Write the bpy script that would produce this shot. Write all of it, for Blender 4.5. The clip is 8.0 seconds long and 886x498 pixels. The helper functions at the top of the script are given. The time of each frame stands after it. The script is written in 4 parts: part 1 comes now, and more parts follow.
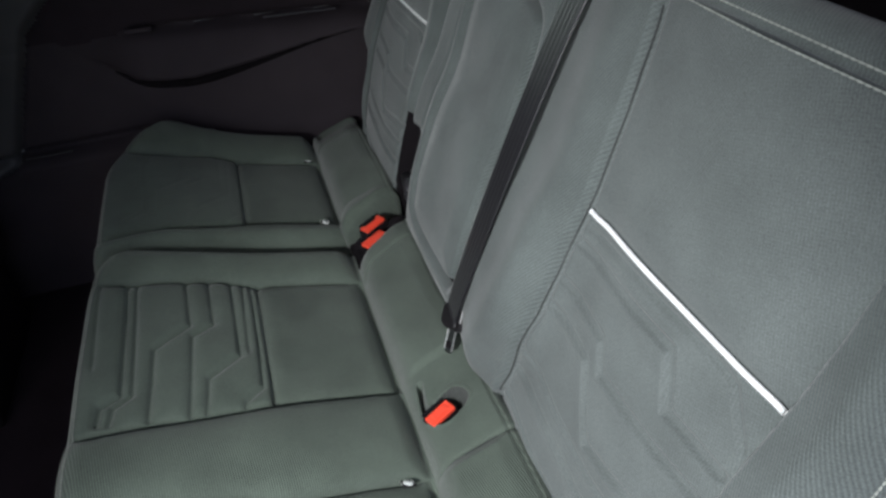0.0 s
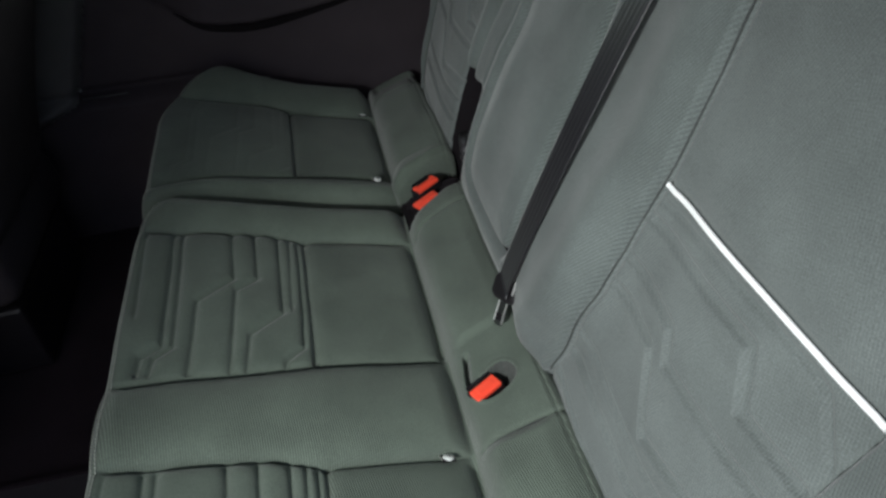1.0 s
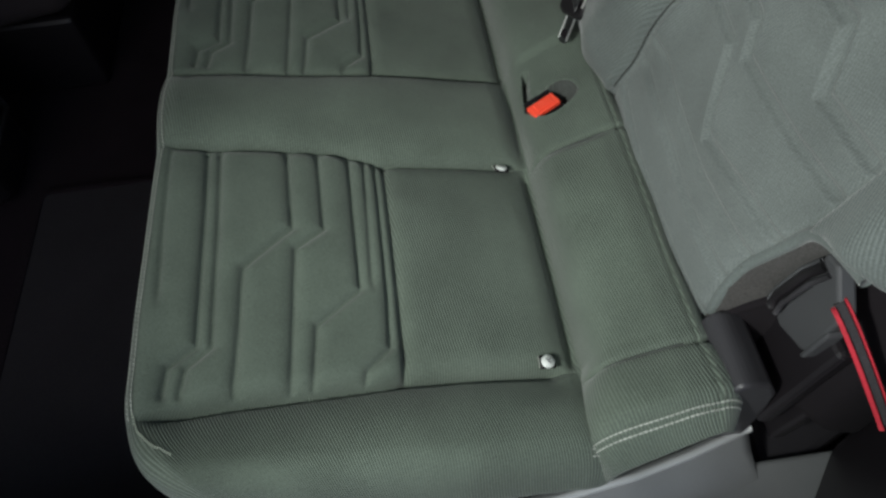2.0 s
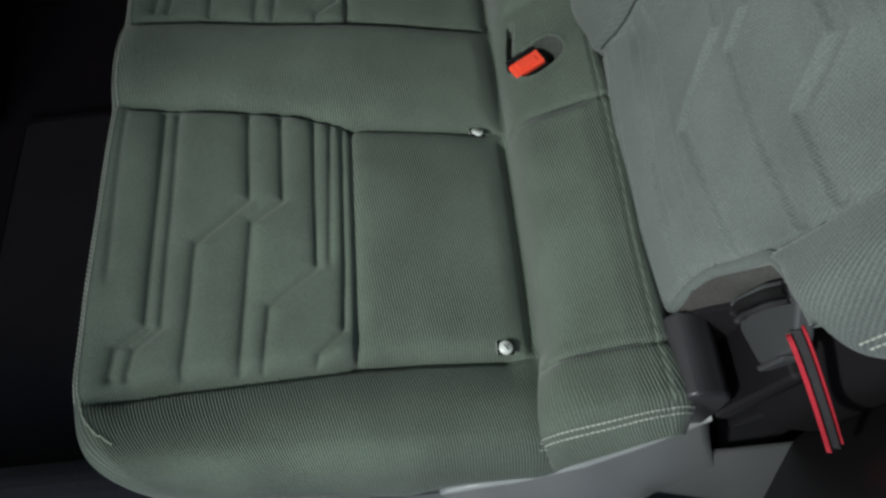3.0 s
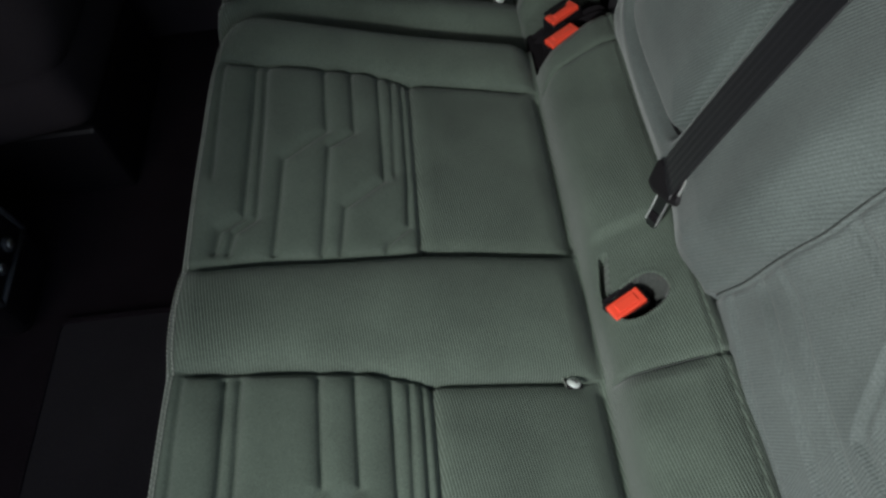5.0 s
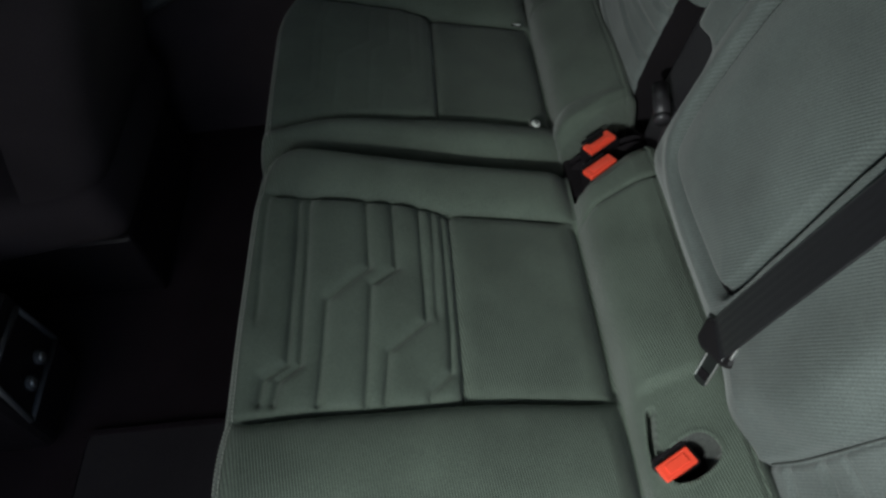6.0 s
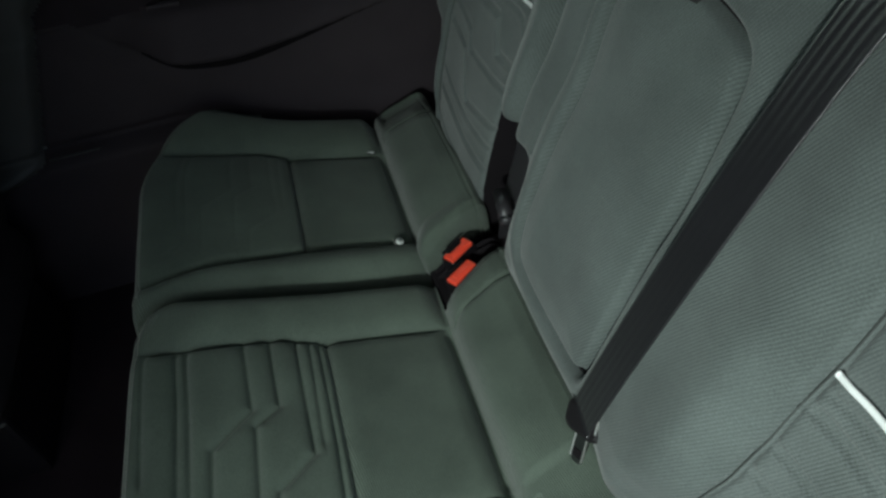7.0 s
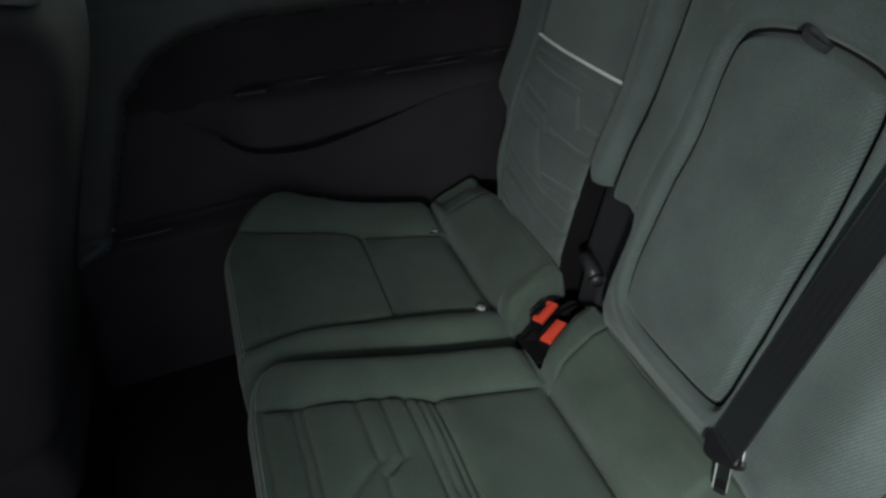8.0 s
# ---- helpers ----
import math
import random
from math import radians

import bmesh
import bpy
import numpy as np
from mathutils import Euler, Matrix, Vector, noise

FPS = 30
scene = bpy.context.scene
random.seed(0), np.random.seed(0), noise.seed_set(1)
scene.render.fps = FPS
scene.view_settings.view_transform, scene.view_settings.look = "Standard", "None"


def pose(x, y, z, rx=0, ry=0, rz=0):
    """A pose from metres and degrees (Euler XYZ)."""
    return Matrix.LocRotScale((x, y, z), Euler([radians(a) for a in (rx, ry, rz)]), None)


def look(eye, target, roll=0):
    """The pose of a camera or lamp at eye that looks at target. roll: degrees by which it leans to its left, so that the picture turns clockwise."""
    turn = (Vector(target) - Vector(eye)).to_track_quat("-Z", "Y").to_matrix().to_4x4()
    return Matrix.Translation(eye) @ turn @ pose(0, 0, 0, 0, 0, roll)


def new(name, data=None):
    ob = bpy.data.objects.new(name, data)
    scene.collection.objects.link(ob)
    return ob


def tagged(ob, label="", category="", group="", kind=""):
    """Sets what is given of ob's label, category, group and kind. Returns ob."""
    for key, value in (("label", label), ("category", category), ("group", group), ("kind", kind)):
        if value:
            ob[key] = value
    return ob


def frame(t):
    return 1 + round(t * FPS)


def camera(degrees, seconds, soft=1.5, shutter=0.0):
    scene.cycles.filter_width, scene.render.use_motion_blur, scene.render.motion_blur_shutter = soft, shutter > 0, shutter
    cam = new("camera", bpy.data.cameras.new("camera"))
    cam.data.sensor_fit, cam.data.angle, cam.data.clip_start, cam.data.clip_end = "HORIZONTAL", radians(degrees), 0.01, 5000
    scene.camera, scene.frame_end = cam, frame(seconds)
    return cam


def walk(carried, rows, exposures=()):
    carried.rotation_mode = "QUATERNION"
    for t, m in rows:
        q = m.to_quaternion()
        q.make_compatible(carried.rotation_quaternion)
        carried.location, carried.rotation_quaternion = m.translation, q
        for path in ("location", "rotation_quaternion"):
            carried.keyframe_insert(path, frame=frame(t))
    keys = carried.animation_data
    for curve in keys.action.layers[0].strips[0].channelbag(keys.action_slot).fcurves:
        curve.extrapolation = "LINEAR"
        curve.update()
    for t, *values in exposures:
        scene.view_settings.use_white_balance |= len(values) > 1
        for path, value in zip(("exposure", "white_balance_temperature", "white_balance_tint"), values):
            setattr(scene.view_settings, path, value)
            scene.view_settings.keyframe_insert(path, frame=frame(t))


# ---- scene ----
cam = camera(65.8, 8.0, soft=2.7)
PATH = [
    (0, (0.308, -0.15, 1.2), (0.73, 1.392, -0.003), -4.4),
    (0.2, (0.331, -0.104, 1.185), (0.720, 1.429, -0.041), -4.4),
    (0.5, (0.329, -0.085, 1.208), (0.663, 1.44, -0.043), -4.5),
    (0.8, (0.313, -0.099, 1.203), (0.604, 1.428, -0.056), -4.3),
    (1, (0.313, -0.101, 1.17), (0.574, 1.411, -0.112), -4.4),
    (1.2, (0.318, -0.106, 1.146), (0.543, 1.359, -0.197), -4.6),
    (1.5, (0.303, -0.133, 1.117), (0.464, 1.221, -0.346), -4.8),
    (1.8, (0.265, -0.159, 1.094), (0.395, 1.065, -0.482), -3.6),
    (2, (0.267, -0.172, 1.091), (0.331, 0.931, -0.576), -5.2),
    (2.2, (0.256, -0.189, 1.089), (0.275, 0.835, -0.629), -7.0),
    (3.3, (0.399, -0.044, 1.118), (0.322, 0.792, -0.697), -10.6),
    (3.5, (0.426, -0.025, 1.129), (0.325, 0.841, -0.671), -12.3),
    (3.8, (0.433, 0.007, 1.166), (0.343, 0.935, -0.603), -11.6),
    (4, (0.432, 0.031, 1.17), (0.349, 1.024, -0.564), -11.3),
    (4.2, (0.414, 0.057, 1.155), (0.343, 1.114, -0.541), -10.8),
    (5.3, (0.263, 0.154, 1.108), (0.207, 1.269, -0.552), -8.9),
    (5.5, (0.264, 0.183, 1.126), (0.203, 1.315, -0.521), -8.9),
    (5.8, (0.257, 0.203, 1.159), (0.197, 1.385, -0.453), -8.6),
    (6, (0.251, 0.218, 1.177), (0.192, 1.441, -0.404), -8.3),
    (6.2, (0.246, 0.224, 1.185), (0.193, 1.503, -0.351), -7.8),
    (6.5, (0.293, 0.226, 1.167), (0.231, 1.57, -0.313), -8.4),
    (6.8, (0.342, 0.182, 1.199), (0.408, 1.572, -0.238), -8.3),
    (7, (0.315, 0.188, 1.224), (0.556, 1.59, -0.182), -8.8),
    (7.2, (0.24, 0.197, 1.258), (0.599, 1.645, -0.074), -7.3),
    (7.5, (0.169, 0.221, 1.274), (0.602, 1.762, 0.074), -6.7),
    (7.7, (0.109, 0.217, 1.244), (0.584, 1.786, 0.099), -5.6),
    (8, (0.07, 0.161, 1.199), (0.529, 1.737, 0.056), -5.6),
]
EXPOSURES = [(0.0, 0.0, 6350, 16), (1.0, -0.16, 6450, 12), (1.5, -0.38, 6500, 10), (2.2, -0.46, 6650, 8), (3.5, -0.5, 6500, 6), (5.5, -0.38, 6500, 10), (7.0, -0.32, 6300, -1), (8.0, -0.45, 6300, 2)]
walk(cam, [(t, look(eye, target, roll)) for t, eye, target, roll in PATH], EXPOSURES)

# ---------------------------------------------------------------- light
world = bpy.data.worlds.new("overcast_daylight")
world.use_nodes = True
scene.world = world
wn, wl = world.node_tree.nodes, world.node_tree.links
sky = wn.new("ShaderNodeTexSky")
sky.sky_type, sky.sun_disc = "NISHITA", False
sky.sun_elevation, sky.sun_rotation = radians(40), radians(200)
wl.new(sky.outputs[0], wn["Background"].inputs[0])
wn["Background"].inputs[1].default_value = 0.13


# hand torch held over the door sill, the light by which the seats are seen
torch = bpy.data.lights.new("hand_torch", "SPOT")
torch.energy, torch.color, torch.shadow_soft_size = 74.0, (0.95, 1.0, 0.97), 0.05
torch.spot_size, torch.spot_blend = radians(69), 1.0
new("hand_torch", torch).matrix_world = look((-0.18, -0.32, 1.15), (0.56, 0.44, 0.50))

# bright overcast distance beyond the far window
glow = bpy.data.materials.new("overcast_distance")
glow.use_nodes = True
gn, gl = glow.node_tree.nodes, glow.node_tree.links
em = gn.new("ShaderNodeEmission")
em.inputs[0].default_value, em.inputs[1].default_value = (0.93, 1.0, 0.97, 1), 2.5
gl.new(em.outputs[0], gn["Material Output"].inputs[0])


# ---------------------------------------------------------------- materials
def material(name, color, rough=0.6, metal=0.0, grain=0.0, grain_size=600.0, blotch=0.12, blotch_size=9.0, bump=0.15, sheen=0.0, spec=0.5):
    """A surface with fine grain, large uneven patches and a little relief."""
    m = bpy.data.materials.new(name)
    m.use_nodes = True
    n, l = m.node_tree.nodes, m.node_tree.links
    b = n["Principled BSDF"]
    b.inputs["Roughness"].default_value, b.inputs["Metallic"].default_value = rough, metal
    b.inputs["Specular IOR Level"].default_value = spec
    b.inputs["Sheen Weight"].default_value = sheen
    geo = n.new("ShaderNodeNewGeometry")
    big, fine = n.new("ShaderNodeTexNoise"), n.new("ShaderNodeTexNoise")
    big.inputs["Scale"].default_value, fine.inputs["Scale"].default_value = blotch_size, grain_size
    big.inputs["Detail"].default_value = 4
    for t in (big, fine):
        l.new(geo.outputs["Position"], t.inputs["Vector"])
    ramp = n.new("ShaderNodeMapRange")
    ramp.inputs["From Min"].default_value, ramp.inputs["From Max"].default_value = 0.3, 0.7
    ramp.inputs["To Min"].default_value, ramp.inputs["To Max"].default_value = 1 - blotch, 1 + blotch
    l.new(big.outputs[0], ramp.inputs["Value"])
    ramp2 = n.new("ShaderNodeMapRange")
    ramp2.inputs["From Min"].default_value, ramp2.inputs["From Max"].default_value = 0.3, 0.7
    ramp2.inputs["To Min"].default_value, ramp2.inputs["To Max"].default_value = 1 - grain, 1 + grain
    l.new(fine.outputs[0], ramp2.inputs["Value"])
    mul = n.new("ShaderNodeMath")
    mul.operation = "MULTIPLY"
    l.new(ramp.outputs[0], mul.inputs[0]), l.new(ramp2.outputs[0], mul.inputs[1])
    tint = n.new("ShaderNodeVectorMath")
    tint.operation = "SCALE"
    tint.inputs[0].default_value = color
    l.new(mul.outputs[0], tint.inputs["Scale"])
    l.new(tint.outputs[0], b.inputs["Base Color"])
    bp = n.new("ShaderNodeBump")
    bp.inputs["Strength"].default_value, bp.inputs["Distance"].default_value = bump, 0.0006
    l.new(fine.outputs[0], bp.inputs["Height"])
    l.new(bp.outputs[0], b.inputs["Normal"])
    return m


def woven(name, color, turn, pitch=0.0030, depth=0.45, contrast=0.22, sheen=0.25, knots=0.4, bands=("X", "Y")):
    """Ribbed seat cloth: fine cords at the given turn, with uneven patches and a soft sheen."""
    m = material(name, color, rough=0.92, grain=0.24, grain_size=800, blotch=0.15, blotch_size=11, bump=0.2, sheen=sheen, spec=0.25)
    n, l = m.node_tree.nodes, m.node_tree.links
    b = n["Principled BSDF"]
    b.inputs["Sheen Roughness"].default_value = 0.45
    geo = next(k for k in n if k.type == "NEW_GEOMETRY")
    mp = n.new("ShaderNodeMapping")
    mp.inputs["Rotation"].default_value = [radians(a) for a in turn]
    laid = n.new("ShaderNodeUVMap")
    laid.uv_map = "cloth"
    l.new(laid.outputs["UV"], mp.inputs["Vector"])
    cord, knot = n.new("ShaderNodeTexWave"), n.new("ShaderNodeTexWave")
    cord.bands_direction, knot.bands_direction = bands
    for w, s in ((cord, 1.0), (knot, 1.0)):
        w.inputs["Scale"].default_value = 2 * math.pi / (20 * pitch) * s
        w.inputs["Distortion"].default_value, w.inputs["Detail"].default_value = 0.5, 2
        l.new(mp.outputs[0], w.inputs["Vector"])
    mix = n.new("ShaderNodeMath")
    mix.operation = "MULTIPLY_ADD"
    mix.inputs[1].default_value = knots
    l.new(knot.outputs["Fac"], mix.inputs[0]), l.new(cord.outputs["Fac"], mix.inputs[2])
    rr = n.new("ShaderNodeMapRange")
    rr.inputs["From Max"].default_value = 1.0 + knots
    rr.inputs["To Min"].default_value, rr.inputs["To Max"].default_value = 1 - contrast, 1 + contrast
    worn = n.new("ShaderNodeTexNoise")
    worn.inputs["Scale"].default_value = 7.0
    l.new(geo.outputs["Position"], worn.inputs["Vector"])
    patch = n.new("ShaderNodeMapRange")
    patch.inputs["From Min"].default_value, patch.inputs["From Max"].default_value = 0.40, 0.62
    patch.inputs["To Min"].default_value = 0.45
    l.new(worn.outputs[0], patch.inputs["Value"])
    shown = n.new("ShaderNodeMix")
    shown.inputs["A"].default_value = 0.7
    l.new(patch.outputs[0], shown.inputs["Factor"]), l.new(mix.outputs[0], shown.inputs["B"])
    mix = shown
    l.new(mix.outputs[0], rr.inputs["Value"])
    old = b.inputs["Base Color"].links[0].from_socket
    sc = n.new("ShaderNodeVectorMath")
    sc.operation = "SCALE"
    l.new(old, sc.inputs[0]), l.new(rr.outputs[0], sc.inputs["Scale"])
    l.new(sc.outputs[0], b.inputs["Base Color"])
    first = b.inputs["Normal"].links[0].from_socket
    bp = n.new("ShaderNodeBump")
    bp.inputs["Strength"].default_value, bp.inputs["Distance"].default_value = depth, 0.0008
    l.new(mix.outputs[0], bp.inputs["Height"]), l.new(first, bp.inputs["Normal"])
    l.new(bp.outputs[0], b.inputs["Normal"])
    return m


CLOTH = (0.096, 0.119, 0.096)
cloth_seat = woven("ribbed_cloth_seat", CLOTH, (0, 0, -10), pitch=0.0030, depth=1.0, contrast=0.42, knots=0.12)
cloth_quilt = woven("smooth_cloth_quilt", (0.093, 0.116, 0.094), (0, 0, 40), pitch=0.0022, depth=0.4, contrast=0.13)
# backrest cloths are bluer and paler: the whiter light there is put into colour
cloth_back = woven("ribbed_cloth_back_lit", (0.106, 0.122, 0.117), (0, 0, -62), pitch=0.0033, depth=0.55, contrast=0.21, knots=0.25)
cloth_armrest = woven("armrest_cloth", (0.098, 0.114, 0.109), (0, 0, -60), pitch=0.0034, depth=0.7, contrast=0.26, knots=0.2)
cloth_back_quilt = woven("smooth_cloth_back_quilt_lit", (0.124, 0.140, 0.135), (0, 0, -70), pitch=0.0030, depth=0.4, contrast=0.15, knots=0.5)
headrest_cloth = material("plain_grey_cloth", (0.106, 0.122, 0.117), 0.92, grain=0.24, grain_size=800, sheen=0.2, spec=0.25)
thread = material("pale_thread", (0.34, 0.36, 0.32), 0.8, blotch=0.2, blotch_size=60)
roll_thread = material("grey_green_thread", (0.17, 0.19, 0.16), 0.85, blotch=0.3, blotch_size=20)
rim_thread = material("pale_green_thread", (0.24, 0.27, 0.22), 0.85, blotch=0.4, blotch_size=14)
seam_thread = material("dark_seam_thread", (0.045, 0.049, 0.047), 0.9, blotch=0.3, blotch_size=20)
white_trim = material("white_piping", (0.92, 0.93, 0.92), 0.55, blotch=0.04, grain=0.03)
black_plastic = material("black_plastic", (0.0105, 0.0088, 0.0105), 0.42, grain=0.15, grain_size=1500, bump=0.3)
hinge_plastic = material("charcoal_plastic", (0.034, 0.032, 0.036), 0.36, grain=0.12, grain_size=1300, bump=0.3)
ridge_plastic = material("worn_grey_black_plastic", (0.040, 0.039, 0.043), 0.30, grain=0.12, grain_size=1300, bump=0.25)
# near-black of small dark parts; also stands for deep shade in wells and gaps
dark_recess = material("matt_black_and_shade", (0.0090, 0.0072, 0.0088), 0.95, grain=0.2, spec=0.2)
felt = material("grey_brown_felt", (0.046, 0.043, 0.041), 1.0, grain=0.35, grain_size=500, bump=0.6, sheen=0.1)
well_felt = material("grey_green_felt", (0.050, 0.055, 0.050), 1.0, grain=0.35, grain_size=500, bump=0.6, sheen=0.1)
grey_plastic = material("grey_grained_plastic", (0.155, 0.16, 0.16), 0.5, grain=0.1, grain_size=1300, bump=0.35, blotch=0.1)
# paler than the shield's grey: the rim's highlight is put into the colour
rim_plastic = material("highlight_grey_plastic", (0.36, 0.37, 0.37), 0.28, grain=0.05, grain_size=1300, bump=0.1)
door_plastic = material("dark_door_plastic", (0.041, 0.033, 0.038), 0.75, spec=0.25, grain=0.12, grain_size=1200, bump=0.35)
# door plastic made paler to hold the light that falls on the ledge
ledge_plastic = material("lit_ledge_plastic", (0.075, 0.072, 0.074), 0.6, grain=0.12, grain_size=1200, bump=0.3)
bracket_grey = material("grey_bracket_plastic", (0.062, 0.063, 0.067), 0.45, grain=0.1, grain_size=1300, bump=0.25)
door_cloth = material("dark_door_cloth", (0.030, 0.023, 0.027), 0.95, grain=0.2, grain_size=900, sheen=0.02, spec=0.2)
red_plastic = material("red_button_plastic", (1.0, 0.085, 0.042), 0.4, grain=0.03, blotch=0.05)
red_edge = material("red_woven_edge", (0.45, 0.018, 0.034), 0.8, grain=0.2)
steel = material("brushed_steel", (0.80, 0.80, 0.78), 0.42, metal=1.0, grain=0.08)
dark_steel = material("dull_dark_steel", (0.20, 0.21, 0.21), 0.38, metal=1.0, grain=0.1)
webbing_cloth = material("black_webbing", (0.0105, 0.0100, 0.0125), 0.33, grain=0.25, grain_size=1800, bump=0.4, sheen=0.05, spec=1.0)
carpet = material("black_carpet", (0.026, 0.020, 0.0235), 1.0, grain=0.5, grain_size=700, bump=1.0, sheen=0.0, spec=0.08)
sill_carpet = material("grey_sill_carpet", (0.065, 0.065, 0.068), 1.0, grain=0.4, grain_size=800, bump=1.0, sheen=0.05)
mat_cloth = material("charcoal_mat", (0.030, 0.027, 0.030), 1.0, grain=0.4, grain_size=800, bump=1.0, sheen=0.05)
black_cloth = material("black_seat_cloth", (0.036, 0.030, 0.033), 0.95, grain=0.2, sheen=0.0, spec=0.2)
headliner = material("pale_headliner", (0.45, 0.45, 0.43), 0.95, grain=0.08)
pillar_plastic = material("pillar_plastic", (0.10, 0.10, 0.10), 0.6, grain=0.1)
button_white = material("pale_button", (0.62, 0.65, 0.62), 0.35, blotch=0.1, blotch_size=80)
paint = material("outer_paint", (0.25, 0.26, 0.27), 0.35)

loop_cloth = material("dark_loop_tape", (0.030, 0.028, 0.030), 0.7, grain=0.25, grain_size=1500, bump=0.4)

tinted = bpy.data.materials.new("window_glass")
tinted.use_nodes = True
tg = tinted.node_tree.nodes["Principled BSDF"]
tg.inputs["Base Color"].default_value = (0.80, 0.90, 0.84, 1)
tg.inputs["Roughness"].default_value, tg.inputs["Transmission Weight"].default_value, tg.inputs["IOR"].default_value = 0.0, 1.0, 1.45


# ---------------------------------------------------------------- helpers
def thing(name, place, label, category, group="", kind=""):
    ob = new(name)
    ob.empty_display_size = 0.05
    ob.matrix_world = Matrix.Translation(place)
    return tagged(ob, label, category, group, kind)


def adopt(ob, parent):
    """Parts are modelled in place: undo the pose of a top-level parent."""
    ob.parent = parent
    if parent.parent is None:
        ob.matrix_parent_inverse = parent.matrix_basis.inverted()


def mesh_object(name, verts, faces, mat, parent=None, label="", smooth=True):
    me = bpy.data.meshes.new(name)
    me.from_pydata([tuple(v) for v in verts], [], [tuple(f) for f in faces])
    me.materials.append(mat)
    if smooth:
        me.polygons.foreach_set("use_smooth", [True] * len(me.polygons))
    me.update()
    ob = new(name, me)
    if parent is not None:
        adopt(ob, parent)
    return tagged(ob, label)


def part(name, bm, mat, parent=None, label="", smooth=False):
    """One mesh of its own from a bmesh, under a thing or a part."""
    me = bpy.data.meshes.new(name)
    bmesh.ops.recalc_face_normals(bm, faces=bm.faces)
    bm.to_mesh(me)
    bm.free()
    me.materials.append(mat)
    if smooth:
        me.polygons.foreach_set("use_smooth", [True] * len(me.polygons))
    ob = new(name, me)
    if parent is not None:
        adopt(ob, parent)
    return tagged(ob, label)


def box(bm, m, size, bevel=0.0, segments=2):
    """A bevelled block of the given size, centred on the pose m."""
    made = bmesh.ops.create_cube(bm, size=1.0)["verts"]
    bmesh.ops.scale(bm, vec=size, verts=made)
    if bevel:
        edges = list({e for v in made for e in v.link_edges})
        made = list({v for f in bmesh.ops.bevel(bm, geom=edges, offset=bevel, segments=segments, profile=0.5, affect="EDGES")["faces"] for v in f.verts} | {v for v in made if v.is_valid})
    bmesh.ops.transform(bm, matrix=m, verts=made)
    return made


def rod(bm, a, b, radius, sides=16, radius_end=None):
    a, b = Vector(a), Vector(b)
    turn = (b - a).to_track_quat("Z", "Y").to_matrix().to_4x4()
    bmesh.ops.create_cone(bm, cap_ends=True, segments=sides, radius1=radius, radius2=radius if radius_end is None else radius_end, depth=(b - a).length,
                          matrix=Matrix.Translation((a + b) / 2) @ turn)


def prism(bm, outline, m, thick, bevel=0.0):
    """A plate with the given outline (x, y), thick in z below the pose m."""
    vs = [bm.verts.new((x, y, 0)) for x, y in outline]
    f = bm.faces.new(vs)
    got = bmesh.ops.extrude_face_region(bm, geom=[f])["geom"]
    low = [g for g in got if isinstance(g, bmesh.types.BMVert)]
    bmesh.ops.translate(bm, vec=(0, 0, -thick), verts=low)
    allv = vs + low
    if bevel:
        edges = list({e for v in allv for e in v.link_edges})
        got = bmesh.ops.bevel(bm, geom=edges, offset=bevel, segments=2, profile=0.5, affect="EDGES")
        allv = list({v for f in got["faces"] for v in f.verts} | {v for v in allv if v.is_valid})
    bmesh.ops.transform(bm, matrix=m, verts=allv)


def resample(points, step):
    """The polyline rounded and cut into steps of even length."""
    p = np.array(points, float)
    for _ in range(2):
        q, r = p[:-1] * 0.75 + p[1:] * 0.25, p[:-1] * 0.25 + p[1:] * 0.75
        p = np.vstack([p[:1], np.stack([q, r], 1).reshape(-1, p.shape[1]), p[-1:]])
    s = np.concatenate([[0], np.cumsum(np.linalg.norm(np.diff(p, axis=0), axis=1))])
    n = max(2, int(s[-1] / step))
    t = np.linspace(0, s[-1], n + 1)
    return np.stack([np.interp(t, s, p[:, k]) for k in range(p.shape[1])], 1)


def line_distance(a, b, points):
    """Distance in the plane (a, b) to a polyline."""
    best = np.full(a.shape, 9.0)
    for (x0, y0), (x1, y1) in zip(points[:-1], points[1:]):
        dx, dy = x1 - x0, y1 - y0
        t = np.clip(((a - x0) * dx + (b - y0) * dy) / (dx * dx + dy * dy), 0, 1)
        best = np.minimum(best, np.hypot(a - x0 - t * dx, b - y0 - t * dy))
    return best


def nearest(a, b, points):
    """The nearest point on a polyline in the plane (a, b), and its distance."""
    best, na, nb = np.full(a.shape, 9.0), a.copy(), b.copy()
    for (x0, y0), (x1, y1) in zip(points[:-1], points[1:]):
        dx, dy = x1 - x0, y1 - y0
        t = np.clip(((a - x0) * dx + (b - y0) * dy) / (dx * dx + dy * dy + 1e-12), 0, 1)
        qa, qb = x0 + t * dx, y0 + t * dy
        dist = np.hypot(a - qa, b - qb)
        near = dist < best
        best, na, nb = np.where(near, dist, best), np.where(near, qa, na), np.where(near, qb, nb)
    return na, nb, best


def inside(a, b, poly):
    hit = np.zeros(a.shape, bool)
    for (x0, y0), (x1, y1) in zip(poly, poly[1:] + poly[:1]):
        if y0 == y1:
            continue
        hit ^= ((y0 > b) != (y1 > b)) & (a < (x1 - x0) * (b - y0) / (y1 - y0) + x0)
    return hit


def rounded(poly, times=3):
    p = np.array(poly, float)
    for _ in range(times):
        n = np.roll(p, -1, axis=0)
        p = np.stack([p * 0.78 + n * 0.22, p * 0.22 + n * 0.78], 1).reshape(-1, 2)
    return [tuple(v) for v in p]


def smooth_step(v, lo, hi):
    t = np.clip((v - lo) / (hi - lo), 0, 1)
    return t * t * (3 - 2 * t)


